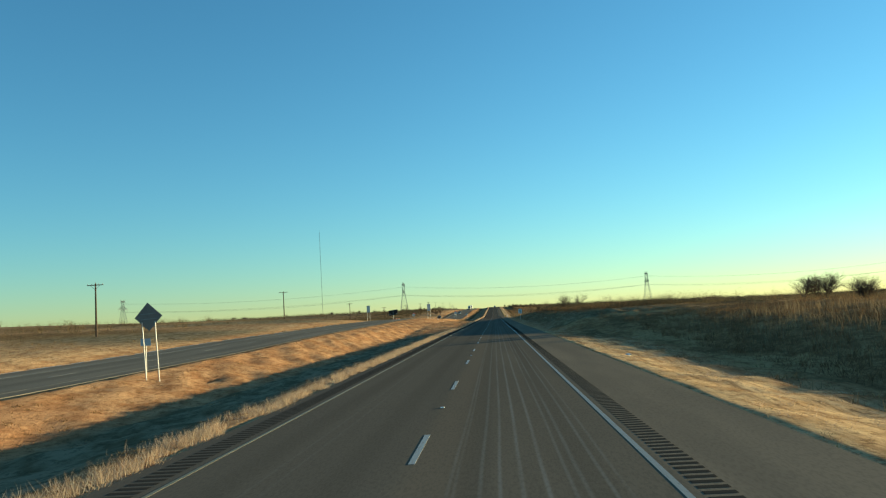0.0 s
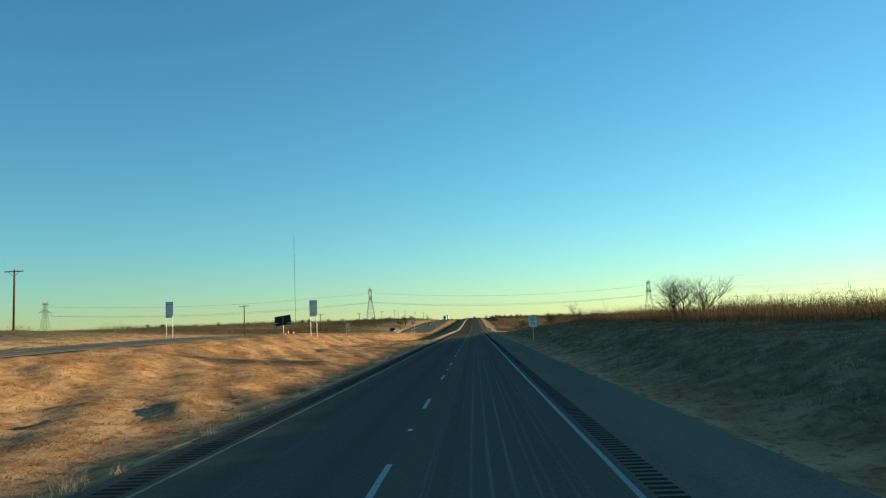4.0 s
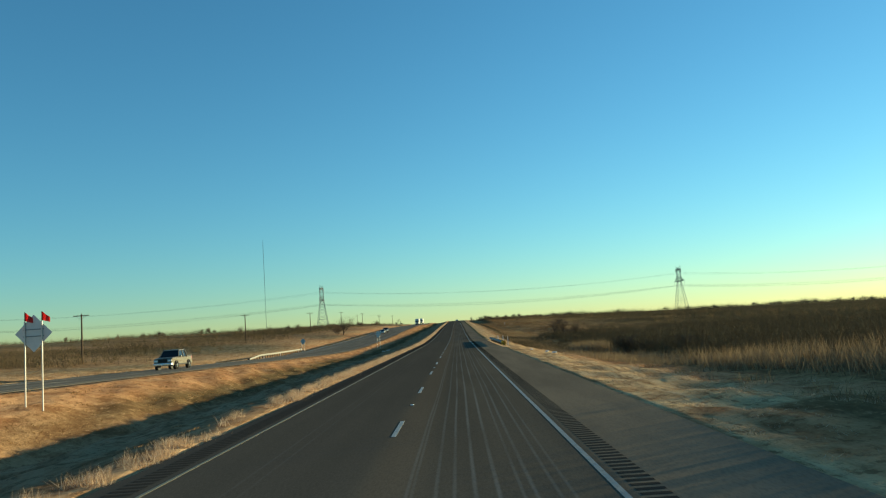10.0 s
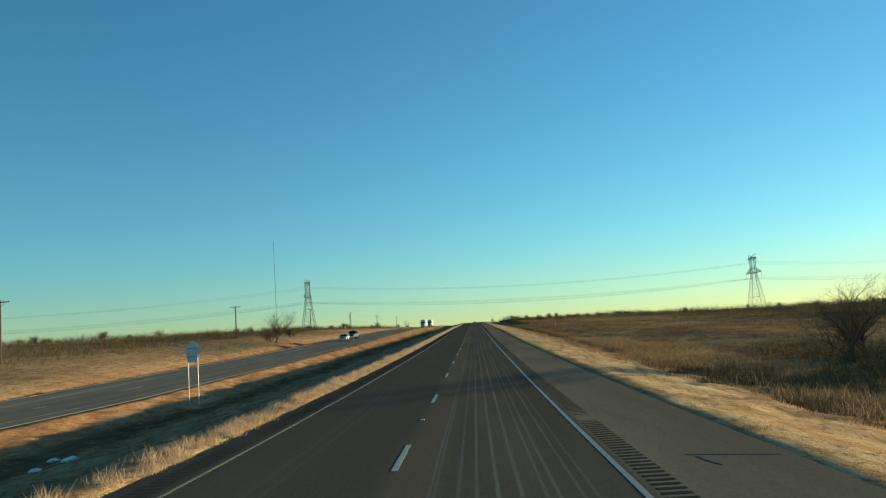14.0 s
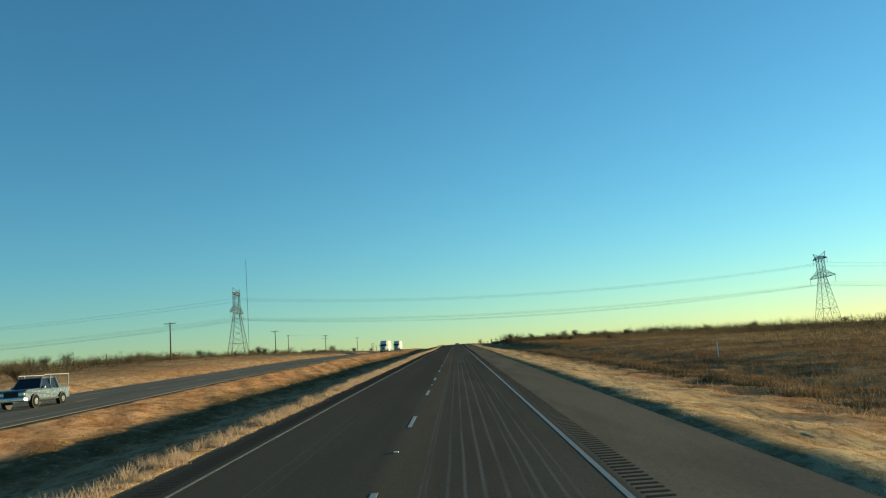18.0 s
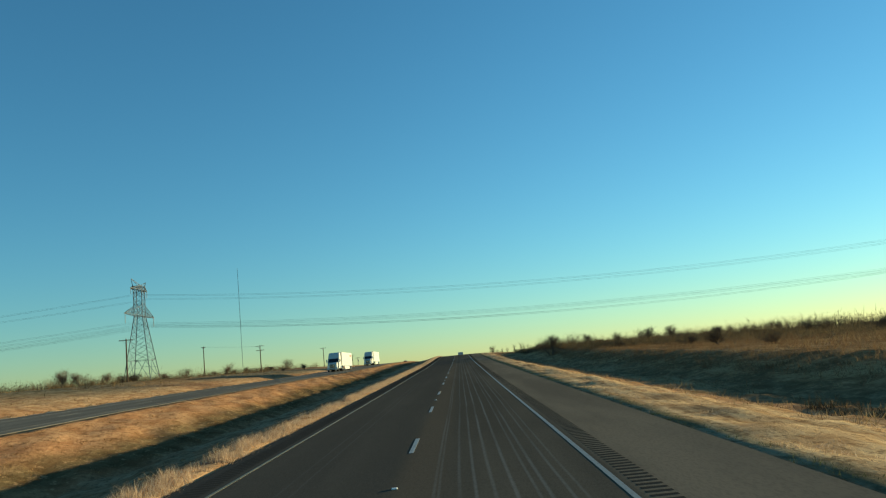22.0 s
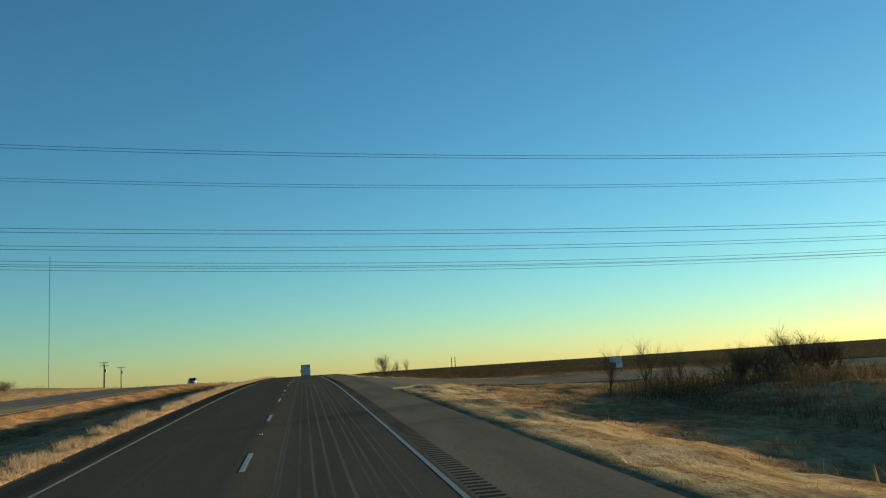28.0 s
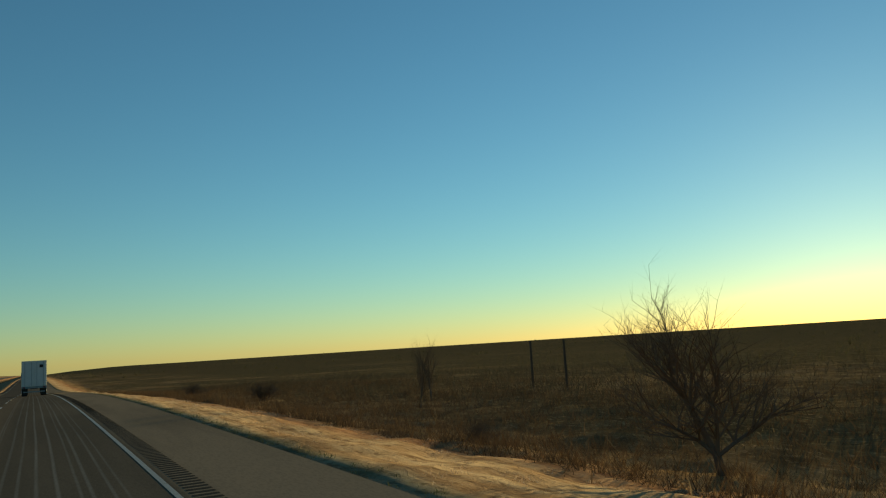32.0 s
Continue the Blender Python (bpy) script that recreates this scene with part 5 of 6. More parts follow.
def guardrail(y0, y1, x, side, label, zf, mat):
    t = thing("guardrail", label, "guardrail")
    n = max(1, round((y1 - y0) / 3.81))
    step = (y1 - y0) / n
    for i in range(n):
        part("beam", beam_mesh(y0 + i * step, y0 + (i + 1) * step + .02, zf, x, .43, side, mat), None, t)
    for i in range(2 * n + 1):
        y = y0 + i * step / 2
        z = zf(y)
        part("post", box(x + side * .16, x + side * .32, y - .065, y + .065, z - .4, z + .74, bevel=.03), M_WOOD, t)
        part("block", box(x + side * .01, x + side * .16, y - .055, y + .055, z + .42, z + .73, bevel=.012), M_WOOD, t)
    return t


def verge_z(y):
    return float(road_z(y)) - 0.24


rail = guardrail(390.2, 428.0, 6.95, 1, "galvanised guardrail on wooden posts with a striped end", verge_z, M_STEEL)
zz = verge_z(389.7)
part("end_plate", box(6.72, 7.24, 389.60, 389.64, zz + .30, zz + .78, bevel=.008), M_AMBER, rail, "black and yellow striped end plate")
for i in range(4):
    u = -.36 + i * .20
    x0, x1 = 6.98 + u, 6.98 + u + .42
    z0, z1 = zz + .31, zz + .77
    quad = [(x0, z0), (x0 + .10, z0), (x1 + .10, z1), (x1, z1)]
    # clipped to the plate
    def clip(pts, lim, sign):
        out = []
        for a, b in zip(pts, pts[1:] + pts[:1]):
            ia, ib = (lim - a[0]) * sign >= 0, (lim - b[0]) * sign >= 0
            if ia:
                out.append(a)
            if ia != ib:
                k = (lim - a[0]) / (b[0] - a[0])
                out.append((lim, a[1] + (b[1] - a[1]) * k))
        return out
    poly = clip(clip(quad, 7.23, 1), 6.73, -1)
    if len(poly) >= 3:
        part("stripe", plate(poly, 389.593, 389.598), M_BLACK, rail)
part("end_terminal", box(6.86, 7.06, 389.64, 390.3, zz + .44, zz + .74, bevel=.02), M_STEEL, rail)
rail = guardrail(423.0, 464.0, -32.2, -1, "pale guardrail along the far shoulder on short posts", lambda y: left_z(y) - .02 - .5 * max(0.0, (430 - y) / 7), M_RAILSUNLIT)
zz = left_z(464.4)
part("end_terminal", box(-32.40, -32.0, 464.0, 464.9, zz + .36, zz + .76, bevel=.03), M_RAILSUNLIT, rail)
part("end_plate", box(-32.43, -31.97, 465.0, 465.03, zz + .32, zz + .78), M_SIGNGREY, rail)


def delineator(x, y, h=1.15):
    t = thing("delineator_post", "thin white delineator post beside the guardrail", "delineator", stand(x, y), group="delineators")
    part("blade", box(-.035, .035, -.012, .012, -.2, h, bevel=.004), M_SIGNWHITE, t)
    part("reflector", box(-.026, .026, -.018, -.013, h - .18, h - .06), M_SIGNBACK, t)


for x, y in ((8.2, 400.5), (8.3, 412.9), (8.2, 425.4), (-33.3, 437), (-33.3, 450), (-33.4, 468), (20.4, 606)):
    delineator(x, y)


# ---- power lines ----
def utility_pole(x, y, h, label, arm=2.6, second=False, turn=0, can=False):
    t = thing("utility_pole", label, "utility pole", stand(x, y, turn), group="utility poles")
    part("pole", rod((0, 0, -.5), (0, 0, h), .17, .11, 10), M_WOOD, t)
    if arm:
        for z in ((h - .25,) + ((h - 1.5,) if second else ())):
            part("crossarm", box(-arm / 2, arm / 2, -.16, -.05, z - .06, z + .06, bevel=.01), M_WOOD, t)
            for s in (-1, 1):
                part("brace", rod((s * arm * .3, -.12, z - .05), (0, -.12, z - .7), .025, sides=5), M_STEEL, t)
                for q in (.46, .2):
                    part("insulator", rod((s * arm * q, -.1, z + .06), (s * arm * q, -.1, z + .24), .045, .03, 8), M_SIGNGREY, t)
    if can:
        tank = part("transformer", rod((.42, -.05, h - 2.3), (.42, -.05, h - 1.35), .26, .26, 14), M_STEEL, t, "grey transformer can")
        part("bushing", rod((.42, -.05, h - 1.35), (.42, -.05, h - 1.08), .05, .03, 8), M_SIGNGREY, tank)
        part("bracket", box(.1, .3, -.1, 0, h - 2.0, h - 1.9), M_STEEL, t)
    part("pole_top_pin", rod((0, 0, h), (0, 0, h + .22), .04, .03, 6), M_SIGNGREY, t)


for x, y in ((-60, 102), (-60.2, 211.3), (-60.5, 318), (-61.1, 426.5), (-59, 520.4), (-58.6, 618.6), (-60.3, 717.5), (-61.3, 820.7), (-59.1, 912.1), (-56.6, 1009), (-58.6, 1113.6)):
    utility_pole(x, y, 8.2, "dark wooden utility pole with a single crossarm", second=(y > 900 and y < 920))
utility_pole(-76.2, 911.4, 9.3, "dark bare-topped wooden pole in the grass", arm=1.4)
utility_pole(-60.4, 1122, 7.6, "dark wooden utility pole with a transformer", can=True)
utility_pole(-58.7, 1137, 7.4, "dark wooden utility pole with a transformer", can=True)


def wire(a, b, sag, r, parent=None, seg=28, label="", name="cable"):
    """A sagging cable: a thin three-sided tube."""
    a, b = np.array(a), np.array(b)
    s = np.linspace(0, 1, seg + 1)
    p = a + (b - a) * s[:, None]
    p[:, 2] -= sag * 4 * s * (1 - s)
    off = np.array(((0, 0, r), (0, r * .87, -r * .5), (0, -r * .87, -r * .5)))
    v = (p[:, None] + off[None]).reshape(-1, 3)
    i = np.arange(seg)[:, None] * 3
    f = np.concatenate([i + np.array((k, (k + 1) % 3, 3 + (k + 1) % 3, 3 + k)) for k in range(3)])
    ob = new(name, raw(name, v, f, M_WIRE))
    ob.parent = parent
    return ob


def strut(bm, a, b, w):
    a, b = Vector(a), Vector(b)
    d = b - a
    m = Matrix.Translation((a + b) / 2) @ d.to_track_quat('Z', 'Y').to_matrix().to_4x4() @ Matrix.Diagonal((w, w, d.length, 1))
    bmesh.ops.create_cube(bm, size=1, matrix=m)


TOWER_H, WAIST = 35.7, 23.1


def lattice_tower():
    """One pylon, its arms along its own y."""
    t = thing("transmission_tower", "tall steel lattice transmission tower with a wide crossarm", "pylon", group="transmission towers")
    half = lambda z: 4.7 + (1.45 - 4.7) * min(z / WAIST, 1)
    top = TOWER_H - 2.2
    for sx in (-1, 1):
        for sy in (-1, 1):
            bm = bmesh.new()
            zs = (0, WAIST, top)
            for a, b in zip(zs, zs[1:]):
                strut(bm, (sx * half(a), sy * half(a), a), (sx * half(b), sy * half(b), b), .19)
            part("leg", bm, M_TOWER, t)
            part("footing", box(sx * 4.7 - .4, sx * 4.7 + .4, sy * 4.7 - .4, sy * 4.7 + .4, -.8, .25, bevel=.04), M_CONCRETE, t)
    low = [7.6, 11.2, 14.2, 16.8, 19.1, 21.2, WAIST]
    up = list(np.linspace(WAIST, top, 6))
    for face in ((1, 0), (-1, 0), (0, 1), (0, -1)):
        bm = bmesh.new()
        p = lambda s, z: (face[0] * half(z) + (s * half(z) if face[0] == 0 else 0), face[1] * half(z) + (s * half(z) if face[1] == 0 else 0), z)
        for a, b in list(zip(low, low[1:])) + list(zip(up, up[1:])):
            strut(bm, p(-1, a), p(1, b), .085)
            strut(bm, p(1, a), p(-1, b), .085)
        for z in (7.6, WAIST, up[2], up[4], top):
            strut(bm, p(-1, z), p(1, z), .11)
        for s in (-1, 1):
            # the splayed foot of each face
            strut(bm, p(0, 7.6), p(s, 0.2), .11)
            for k in (.35, .68):
                strut(bm, Vector(p(s, 7.6 * k)), Vector(p(s, 0.2)).lerp(Vector(p(0, 7.6)), k), .07)
        part("bracing", bm, M_TOWER, t)
    for s in (-1, 1):
        for name, root, rise, reach, lift in (("crossarm", WAIST, 3.6, 13.6, .15), ("top_arm", TOWER_H - 3.4, 1.5, 7.6, .1)):
            bm = bmesh.new()
            h = 1.45
            tip = Vector((0, s * reach, root + lift))
            for sx in (-1, 1):
                a, b = Vector((sx * h, s * h, root)), Vector((sx * h, s * h, root + rise))
                strut(bm, a, tip, .14)
                strut(bm, b, tip, .12)
                strut(bm, a, b, .1)
                ks = np.linspace(0, .9, 7)
                for k0, k1 in zip(ks, ks[1:]):
                    strut(bm, a.lerp(tip, k0), b.lerp(tip, k1), .075)
                    strut(bm, a.lerp(tip, k1), b.lerp(tip, k1), .06)
            for k0, k1 in zip(ks, ks[1:]):
                strut(bm, Vector((-h, s * h, root)).lerp(tip, k0), Vector((h, s * h, root)).lerp(tip, k1), .07)
                strut(bm, Vector((h, s * h, root + rise)).lerp(tip, k0), Vector((-h, s * h, root + rise)).lerp(tip, k1), .07)
            part(name, bm, M_TOWER, t)
        bm = bmesh.new()
        peak = Vector((0, s * 6.6, TOWER_H))
        for sx in (-1, 1):
            strut(bm, (sx * 1.45, s * 1.45, top), peak, .11)
            strut(bm, (sx * 1.45, s * 1.45, top - 1.3), peak, .09)
            for k in (.3, .6):
                strut(bm, Vector((sx * 1.45, s * 1.45, top)).lerp(peak, k), Vector((sx * 1.45, s * 1.45, top - 1.3)).lerp(peak, k - .15), .06)
        strut(bm, (-1.45, s * 1.45, top), (1.45, s * 1.45, top), .09)
        part("earth_wire_peak", bm, M_TOWER, t)
        for yy, z, n in ((12.8, WAIST + .1, 3.2), (4.4, WAIST, 3.2), (7.2, TOWER_H - 3.4, 2.2)):
            part("insulator_string", rod((0, s * yy, z), (0, s * yy, z - n), .09, .09, 8), M_SIGNGREY, t)
    return t


TOWERS = [(-470, 953, 14.5), (-109.1, 945.5, 13.8), (186.3, 940.5, 8.7), (480, 935, 8.5)]
first = lattice_tower()
heads = []
for i, (x, y, z) in enumerate(TOWERS):
    z = max(z, float(ground_z(x, y))) - .05
    m = pose(x, y, z, 0, 0, 1.0)
    if i == 0:
        first.matrix_basis = m
    else:
        copy_thing(first, m)
    heads.append((x, y, z))
for (ax, ay, az), (bx, by, bz) in zip(heads, heads[1:]):
    line = thing("power_line", "pairs of high-voltage conductors strung between pylons", "power line", group="power lines")
    for off, h, sag in ((-10.5, WAIST - 3.2, 5.6), (-0.8, WAIST - 3.3, 5.6), (4.4, WAIST - 3.3, 6.7), (11.6, WAIST - 3.2, 6.4), (-5.0, TOWER_H - 5.6, 6.6), (10.6, TOWER_H - 5.6, 6.2)):
        for d in (-.22, .22):
            wire((ax, ay + off + d, az + h + d), (bx, by + off + d, bz + h + d), sag, .025, line, 40)
line = thing("power_line", "thin distribution wire between two wooden poles", "power line")
wire((-76.2, 911.3, float(ground_z(-76.2, 911.4)) + 9.2), (-59.1, 912.0, float(ground_z(-59.1, 912.1)) + 7.9), .15, .02, line, 8)

# Guyed mast far off.
mx, my = -763, 3440
mz = float(ground_z(mx, my))
t = thing("radio_mast", "very tall thin guyed radio mast on the horizon", "radio mast", pose(mx, my, mz))
H = 420.6 - mz
for k in range(3):
    q = 2 * math.pi * k / 3
    part("mast_leg", rod((.7 * math.cos(q), .7 * math.sin(q), 0), (.7 * math.cos(q), .7 * math.sin(q), H), .22, .22, 5), M_TOWER, t)
bm = bmesh.new()
for z in np.arange(0, H - 6, 6.0):
    for k in range(3):
        a, b = 2 * math.pi * k / 3, 2 * math.pi * (k + 1) / 3
        strut(bm, (.7 * math.cos(a), .7 * math.sin(a), z), (.7 * math.cos(b), .7 * math.sin(b), z + 6), .16)
part("mast_bracing", bm, M_TOWER, t)
part("antenna", rod((0, 0, H), (0, 0, H + 9), .5, .3, 6), M_TOWER, t)

# Two tall posts and a fence line in the field.
for x, y, h in ((33.2, 1028, 3.4), (33.2, 1024, 3.3), (-62, 690, 2.2), (-66, 868, 1.4), (-66, 879, 1.4), (-66, 889, 1.3), (-66, 900, 1.4)):
    t = thing("fence_post", "dark wooden fence post standing in the field", "post", stand(x, y), group="fence posts")
    part("post", rod((0, 0, -.4), (0, 0, h), .09, .075, 8), M_WOOD, t)


# A pipe pen in the grass beyond the poles.
pen = thing("pipe_fence", "dark pipe-rail livestock pen in the grass", "fence")
for i in range(8):
    x = -79 + i * 2.0
    z = float(ground_z(x, 960))
    part("post", rod((x, 960, z - .3), (x, 960, z + 1.5), .06, sides=6), M_WOOD, pen)
for k in range(4):
    za, zb = float(ground_z(-79, 960)), float(ground_z(-65, 960))
    part("rail", rod((-79, 959.95, za + .35 + k * .36), (-65, 959.95, zb + .35 + k * .36), .04, sides=6), M_WOOD, pen)
feeder = thing("feed_trough", "dark steel feed trough inside the pen", "trough", stand(-69, 963))
part("tub", prism([(-.5, .45), (-.7, 1.5), (.7, 1.5), (.5, .45)], -1.6, 1.6, .03), M_BLACK, feeder)
for sx in (-1.3, 1.3):
    for sy in (-.4, .4):
        part("leg", box(sx - .05, sx + .05, sy - .05, sy + .05, -.1, .5), M_BLACK, feeder)


# ---- vehicles ----
def wheel(parent, x, y, r, w, side):
    t = part("wheel", rod((x - w / 2, y, r), (x + w / 2, y, r), r, sides=20), M_RUBBER, parent)
    part("rim", rod((x + side * (w / 2 - .02), y, r), (x + side * (w / 2 + .015), y, r), r * .6, r * .5, 14), M_CHROME, t)


def taper(bm, z0, z1, top, y_end=None, nose=1.0):
    """Draw a body in towards its top and its ends."""
    for v in bm.verts:
        k = max(0.0, min(1.0, (v.co.z - z0) / (z1 - z0)))
        v.co.x *= 1 + (top - 1) * k
        if y_end:
            e = max(0.0, min(1.0, (abs(v.co.y) / y_end - 0.78) / 0.22))
            v.co.x *= 1 + (nose - 1) * e * e
    return bm


def car(name, label, m, paint, L, W, H, profile, cabin, lower=.28, pickup=False):
    """A road vehicle facing its own -y. profile: (y, z) outline of the body; cabin: (y, z) outline of the glasshouse."""
    t = thing(name, label, name.replace("_", " "), m)
    belt = min(c[1] for c in cabin)
    roof = max(c[1] for c in cabin)
    part("body", taper(prism(profile, -W / 2, W / 2, .09), lower + .4, belt + .1, .92, L / 2, .86), paint, t)
    wc = W / 2 - .07
    part("window_glass", taper(prism(cabin, -wc, wc, .05), belt, roof, .78), M_GLASS, t, "dark window glass")
    (ay, az), (by, bz), (cy, cz), (dy, dz) = cabin
    part("roof", taper(prism([(by - .12, bz - .06), (by + .02, bz + .02), (cy - .02, cz + .02), (cy + .12, cz - .06)], -wc - .01, wc + .01, .03), belt, roof, .78), paint, t)
    for s in (-1, 1):
        at = lambda y, z: Vector((s * (wc + .008) * (1 - .22 * (z - belt) / (roof - belt)), y, z))
        mid = (by + cy) / 2
        for a, b, rr in ((at(ay + .03, az), at(by, bz), .045), (at(mid, belt), at(mid, roof - .02), .05), (at(dy - .05, dz), at(cy, cz), .07 if not pickup else .09)):
            part("pillar", rod(a, b, rr, sides=6), paint, t)
        part("mirror", box(s * (W / 2 + .03) - .1, s * (W / 2 + .03) + .1, ay + .25, ay + .4, belt + .02, belt + .18, bevel=.03), paint, t)
        part("headlamp", box(s * W * .33 - .18, s * W * .33 + .18, -L / 2 - .02, -L / 2 + .1, lower + .36, lower + .52, bevel=.03), M_LAMP, t, "clear headlamp")
        part("tail_lamp", box(s * W * .38 - .09, s * W * .38 + .09, L / 2 - .07, L / 2 + .02, lower + .45, lower + .72, bevel=.02), M_RED, t, "red tail lamp")
        for y in (-L * .31, L * .29):
            rr = .38 if pickup else .33
            arch = bmesh.new()
            add_rod(arch, (s * (W / 2 - .25), y, rr + .02), (s * (W / 2 + .004), y, rr + .02), rr * 1.16, sides=20)
            part("wheel_arch", arch, M_BLACK, t)
            wheel(t, s * (W / 2 - .09), y, rr, .22, s)
        part("door_handle", box(*sorted((s * (W / 2 - .03), s * (W / 2 + .015))), mid + .25, mid + .45, belt - .16, belt - .12), M_CHROME if pickup else paint, t)
        part("sill", box(*sorted((s * (W / 2 - .12), s * (W / 2 - .01))), -L * .22, L * .2, lower, lower + .12, bevel=.02), M_BLACK, t)
    part("grille", box(-W * .22, W * .22, -L / 2 - .03, -L / 2 + .06, lower + .28, lower + .5 + .12 * pickup, bevel=.02), M_BLACK, t)
    part("bumper", taper(box(-W / 2 + .02, W / 2 - .02, -L / 2 - .08, -L / 2 + .25, lower - .02, lower + .24, bevel=.07), 0, 9, 1, L / 2, .9), M_CHROME if pickup else paint, t)
    part("plate", box(-.15, .15, -L / 2 - .095, -L / 2 - .08, lower + .06, lower + .18), M_SIGNWHITE, t, "blank number plate")
    return t


def sedan(x, y, turn, paint, label):
    prof = [(-2.35, .28), (-2.42, .5), (-2.3, .72), (-1.9, .84), (-1.0, .95), (1.7, 1.0), (2.25, .97), (2.4, .78), (2.36, .3)]
    cab = [(-1.15, .92), (-.2, 1.43), (.85, 1.44), (1.85, .98)]
    return car("car", label, pose(x, y, left_z(y), 0, 0, turn), paint, 4.8, 1.8, 1.44, prof, cab, .28)


def pickup(x, y, turn, paint, label, rack=False):
    prof = [(-2.8, .42), (-2.8, .95), (-2.6, 1.12), (-1.2, 1.18), (2.75, 1.18), (2.8, .5), (2.75, .42)]
    cab = [(-1.15, 1.12), (-.55, 1.82), (1.0, 1.84), (1.2, 1.12)]
    t = car("pickup_truck", label, pose(x, y, left_z(y), 0, 0, turn), paint, 5.6, 1.95, 1.85, prof, cab, .42, True)
    bed = bmesh.new()
    for a in ((-.86, -.80, 1.3, 2.72), (.80, .86, 1.3, 2.72), (-.86, .86, 1.26, 1.32), (-.86, .86, 2.68, 2.74)):
        add_box(bed, *a, 1.16, 1.27)
    part("bed_rail", bed, M_BLACK, t)
    part("bed_floor", box(-.8, .8, 1.32, 2.68, 1.185, 1.195), M_BLACK, t)
    if rack:
        for s in (-1, 1):
            part("rack_rail", rod((s * .85, -.5, 2.0), (s * .85, 2.7, 2.0), .03, sides=6), M_STEEL, t)
            for q in (.2, 2.6):
                part("rack_leg", rod((s * .85, q, 1.18), (s * .85, q, 2.0), .03, sides=6), M_STEEL, t)
    return t


pickup(-26.0, 372, 0, M_TAN, "dusty tan pickup truck on the far carriageway")
sedan(-26.0, 587, 0, M_CARWHITE, "white four-door car on the far carriageway")
pickup(-26.0, 599.2, 0, M_SILVER, "dusty silver-blue pickup truck with a ladder rack on the far carriageway", rack=True)
pickup(-25.5, 1060, 0, M_CARWHITE, "pale pickup truck coming over the rise")


def trailer(t, y0, L, W=2.6, z0=1.15, H=4.1, paint=None):
    """A box trailer under t, from y0 to y0 + L, with doors at its far end."""
    part("trailer_body", box(-W / 2, W / 2, y0, y0 + L, z0, H, bevel=.03), paint, t, "white box trailer")
    for s in (-1, 1):
        part("side_rail", box(s * (W / 2) - .02, s * (W / 2) + .02, y0 + .05, y0 + L - .05, z0 - .12, z0 + .02), M_STEEL, t)
        part("side_skirt", box(s * (W / 2 - .06) - .015, s * (W / 2 - .06) + .015, y0 + L * .25, y0 + L * .72, .35, z0 - .1), paint, t)
        for y in (y0 + L - 2.2, y0 + L - 3.45):
            wheel(t, s * (W / 2 - .28), y, .5, .55, s)
        part("landing_leg", box(s * .8 - .07, s * .8 + .07, y0 + 2.6, y0 + 2.75, .25, z0), M_STEEL, t)


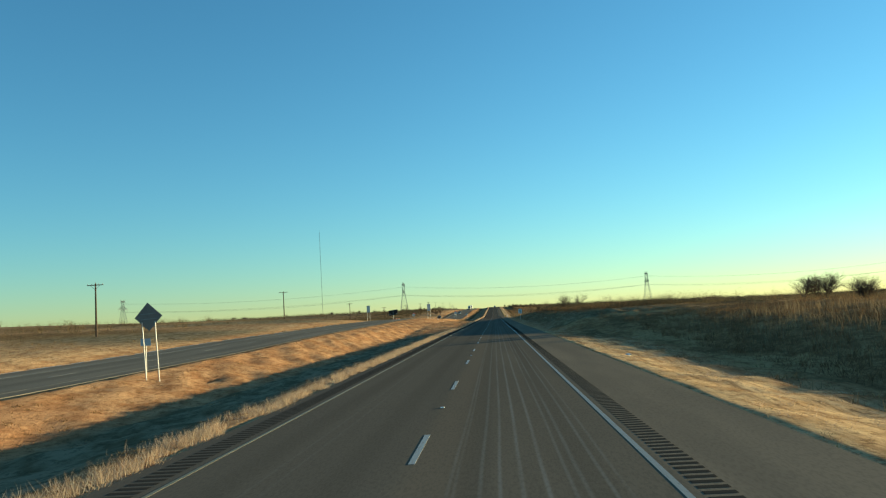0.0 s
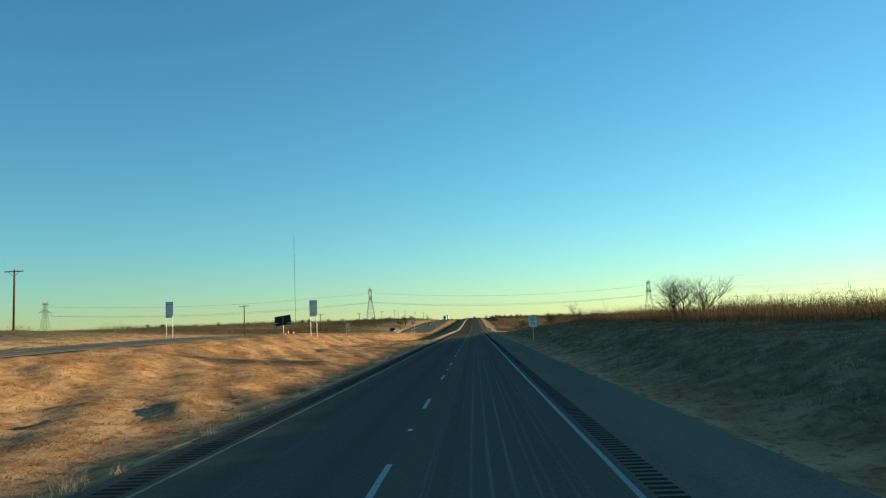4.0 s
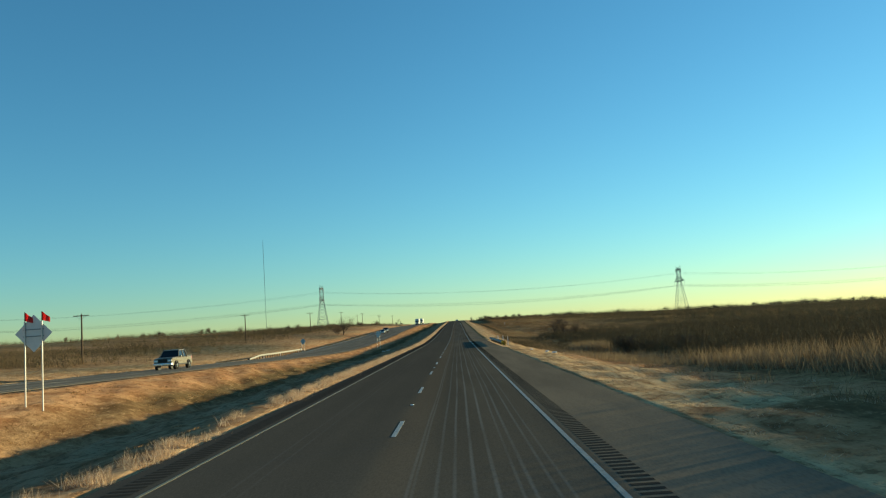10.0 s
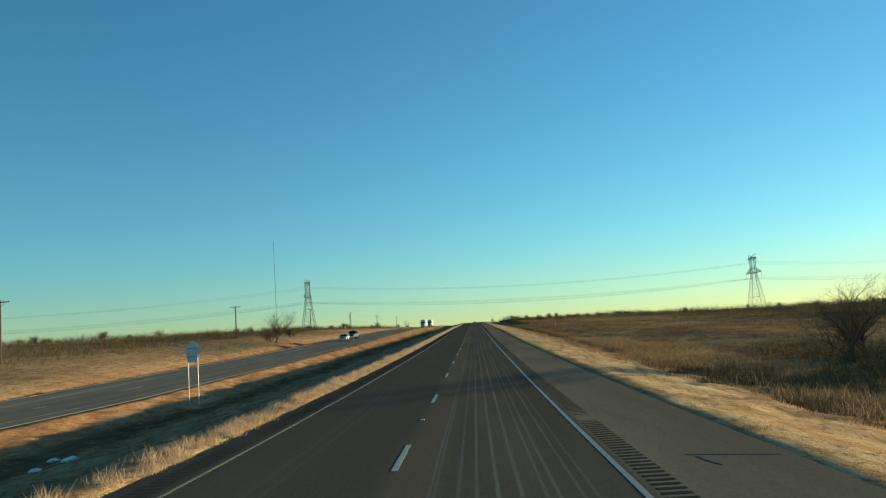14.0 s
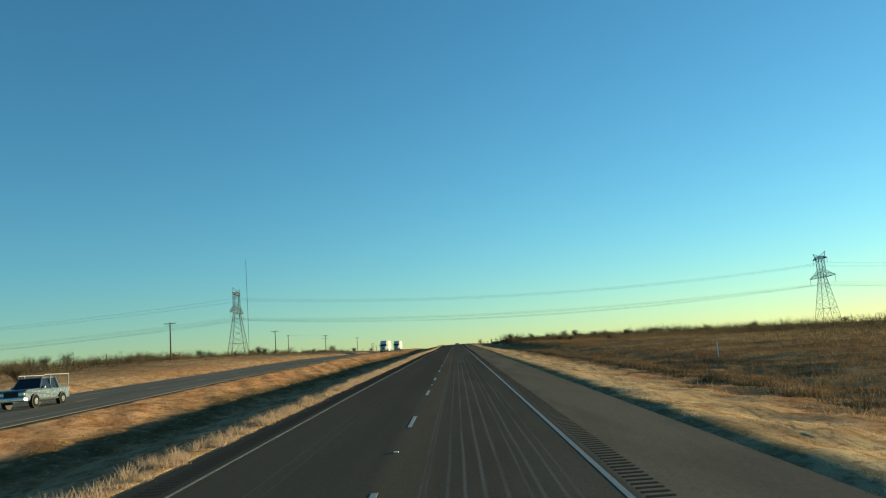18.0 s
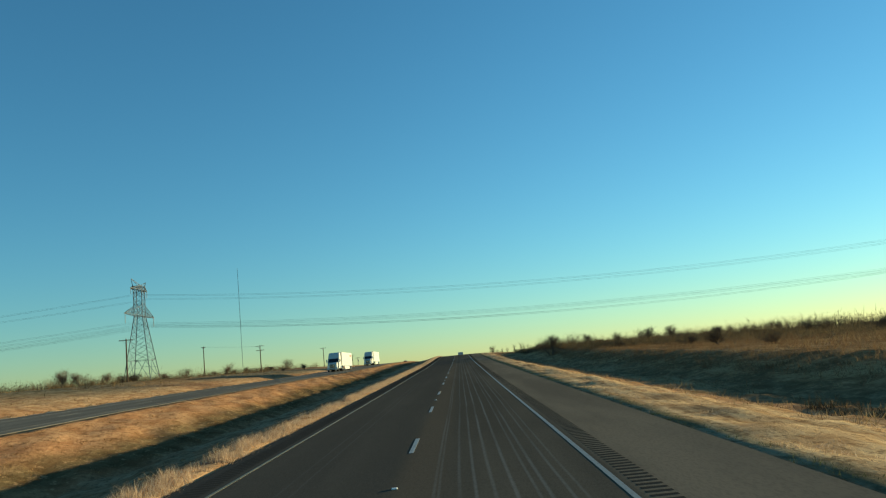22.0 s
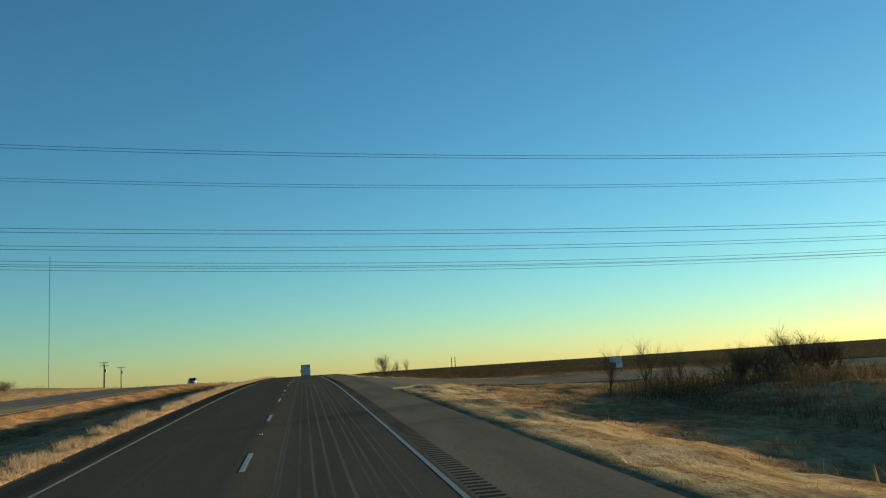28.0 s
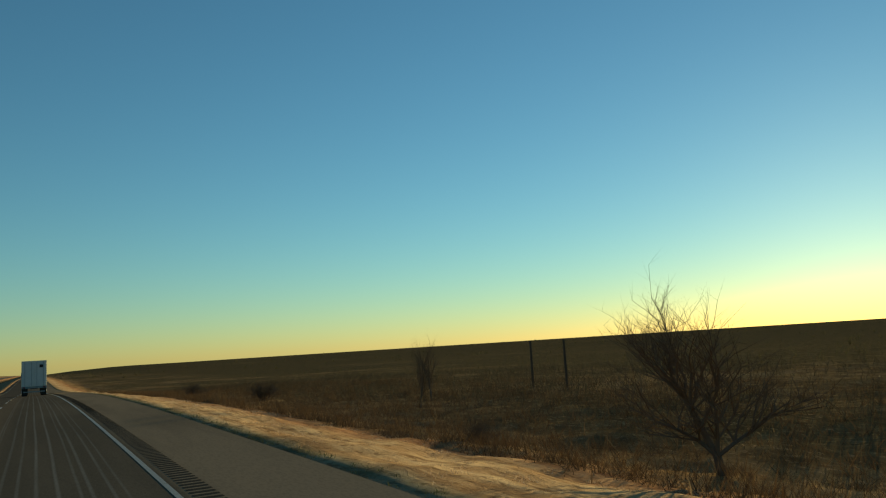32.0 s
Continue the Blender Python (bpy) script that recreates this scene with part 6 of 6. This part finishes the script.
def semi_truck(x, y, label, emblem=False):
    """A tractor and box trailer that face -y; y is its front."""
    t = thing("semi_truck", label, "truck", pose(x, y, left_z(y + 8)), group="oncoming trucks")
    part("hood", taper(prism([(0.0, .55), (0.0, 1.45), (.35, 1.72), (1.9, 1.95), (1.9, .55)], -1.05, 1.05, .1), 1.0, 1.95, .88), M_TRUCKWHITE, t)
    part("cab", prism([(1.75, .55), (1.75, 1.9), (2.35, 2.72), (2.7, 2.85), (5.2, 2.85), (5.2, .55)], -1.22, 1.22, .07), M_TRUCKWHITE, t)
    part("roof_fairing", taper(prism([(2.5, 2.8), (3.3, 3.7), (4.2, 4.03), (5.2, 4.05), (5.2, 2.8)], -1.21, 1.21, .12), 2.8, 4.05, .94), M_TRUCKWHITE, t)
    part("windscreen", box(-1.05, 1.05, -.02, .02, -.46, .46, turn=Matrix.Translation((0, 2.0, 2.32)) @ Matrix.Rotation(-math.atan2(.6, .82), 4, 'X')), M_GLASS, t)
    part("grille", box(-.66, .66, -.03, .06, .72, 1.5, bevel=.04), M_BLACK, t)
    for k in range(5):
        part("grille_bar", box(-.56 + k * .28 - .04, -.56 + k * .28 + .04, -.06, -.03, .76, 1.46, bevel=.01), M_CHROME, t)
    part("bumper", box(-1.18, 1.18, -.16, .25, .32, .66, bevel=.09), M_TRUCKWHITE, t)
    part("bumper_grille", box(-.6, .6, -.175, -.155, .42, .56, bevel=.01), M_BLACK, t)
    for s in (-1, 1):
        part("headlamp", box(s * .84 - .17, s * .84 + .17, -.02, .12, .85, 1.2, bevel=.03), M_LAMP, t, "clear headlamp")
        part("mirror", box(s * 1.42 - .1, s * 1.42 + .1, 1.9, 2.02, 1.9, 2.6, bevel=.03), M_TRUCKWHITE, t)
        part("mirror_arm", rod((s * 1.2, 2.0, 2.3), (s * 1.42, 1.96, 2.3), .03, sides=6), M_BLACK, t)
        part("side_window", box(*sorted((s * 1.215, s * 1.235)), 2.35, 3.3, 1.95, 2.6, bevel=.006), M_GLASS, t)
        part("sleeper_window", box(*sorted((s * 1.215, s * 1.235)), 4.1, 4.6, 2.05, 2.55, bevel=.006), M_GLASS, t)
        part("fuel_tank", rod((s * .98, 3.6, .75), (s * .98, 5.0, .75), .32, sides=14), M_CHROME, t)
        wheel(t, s * 1.0, 1.05, .5, .32, s)
        for y2 in (6.1, 7.4):
            wheel(t, s * .95, y2, .5, .6, s)
        part("fairing_side", box(*sorted((s * 1.18, s * 1.225)), 5.2, 5.75, 1.1, 4.0, bevel=.01), M_BLACK, t, "black gap fairing")
    part("chassis", box(-.45, .45, 4.5, 9.0, .7, 1.05), M_BLACK, t)
    trailer(t, 6.0, 16.1, paint=M_TRUCKWHITE)
    if emblem:
        for k in range(4):
            part("emblem", box(1.303, 1.309, 18.6 + k * .6, 19.02 + k * .6, 3.15, 3.62), M_RED, t, "plain red emblem bar")
    return t


semi_truck(-26.3, 909, "white semi truck with a long box trailer")
semi_truck(-26.1, 842, "white semi truck with red marks on its box trailer", True)

# The truck ahead, seen from behind.
TY = 1084
t = thing("box_truck", "white box trailer truck seen from behind in the lane ahead", "truck", pose(1.85, TY, float(road_z(TY + 4))))
part("trailer_body", box(-1.3, 1.3, 0, 15.5, 1.15, 4.1, bevel=.03), M_TRUCKWHITE, t)
for s in (-1, 1):
    part("door", box(s * .63 - .61, s * .63 + .61, -.05, 0, 1.22, 4.02, bevel=.01), M_DOORGREY, t, "grey rear door")
    for q in (.28, .95):
        part("lock_rod", rod((s * q, -.07, 1.2), (s * q, -.07, 4.0), .02, sides=6), M_STEEL, t)
    part("tail_lamp", box(s * 1.05 - .14, s * 1.05 + .14, -.06, 0, 1.0, 1.12), M_RED, t, "red tail lamp")
    part("mudflap", box(s * .95 - .3, s * .95 + .3, .25, .27, .2, .95), M_BLACK, t)
    for y in (.9, 2.15):
        wheel(t, s * 1.0, y, .5, .55, s)
part("under_ride_bar", box(-1.1, 1.1, -.05, .05, .5, .62), M_STEEL, t)
part("rear_sill", box(-1.3, 1.3, -.06, .1, .95, 1.18, bevel=.01), M_STEEL, t)
part("emblem", box(.55, .95, -.062, -.052, 3.3, 3.65), M_BLACK, t, "plain dark emblem")
part("tractor_cab", box(-1.2, 1.2, 16.3, 19.5, .6, 3.9, bevel=.15), M_TRUCKWHITE, t)
part("tractor_chassis", box(-.45, .45, 12.5, 19.8, .6, 1.0), M_BLACK, t)
for s in (-1, 1):
    for y in (14.2, 15.5, 19.0):
        wheel(t, s * .98, y, .5, .5, s)
    part("mirror", box(s * 1.45 - .1, s * 1.45 + .1, 18.8, 18.92, 2.0, 2.7, bevel=.03), M_BLACK, t)
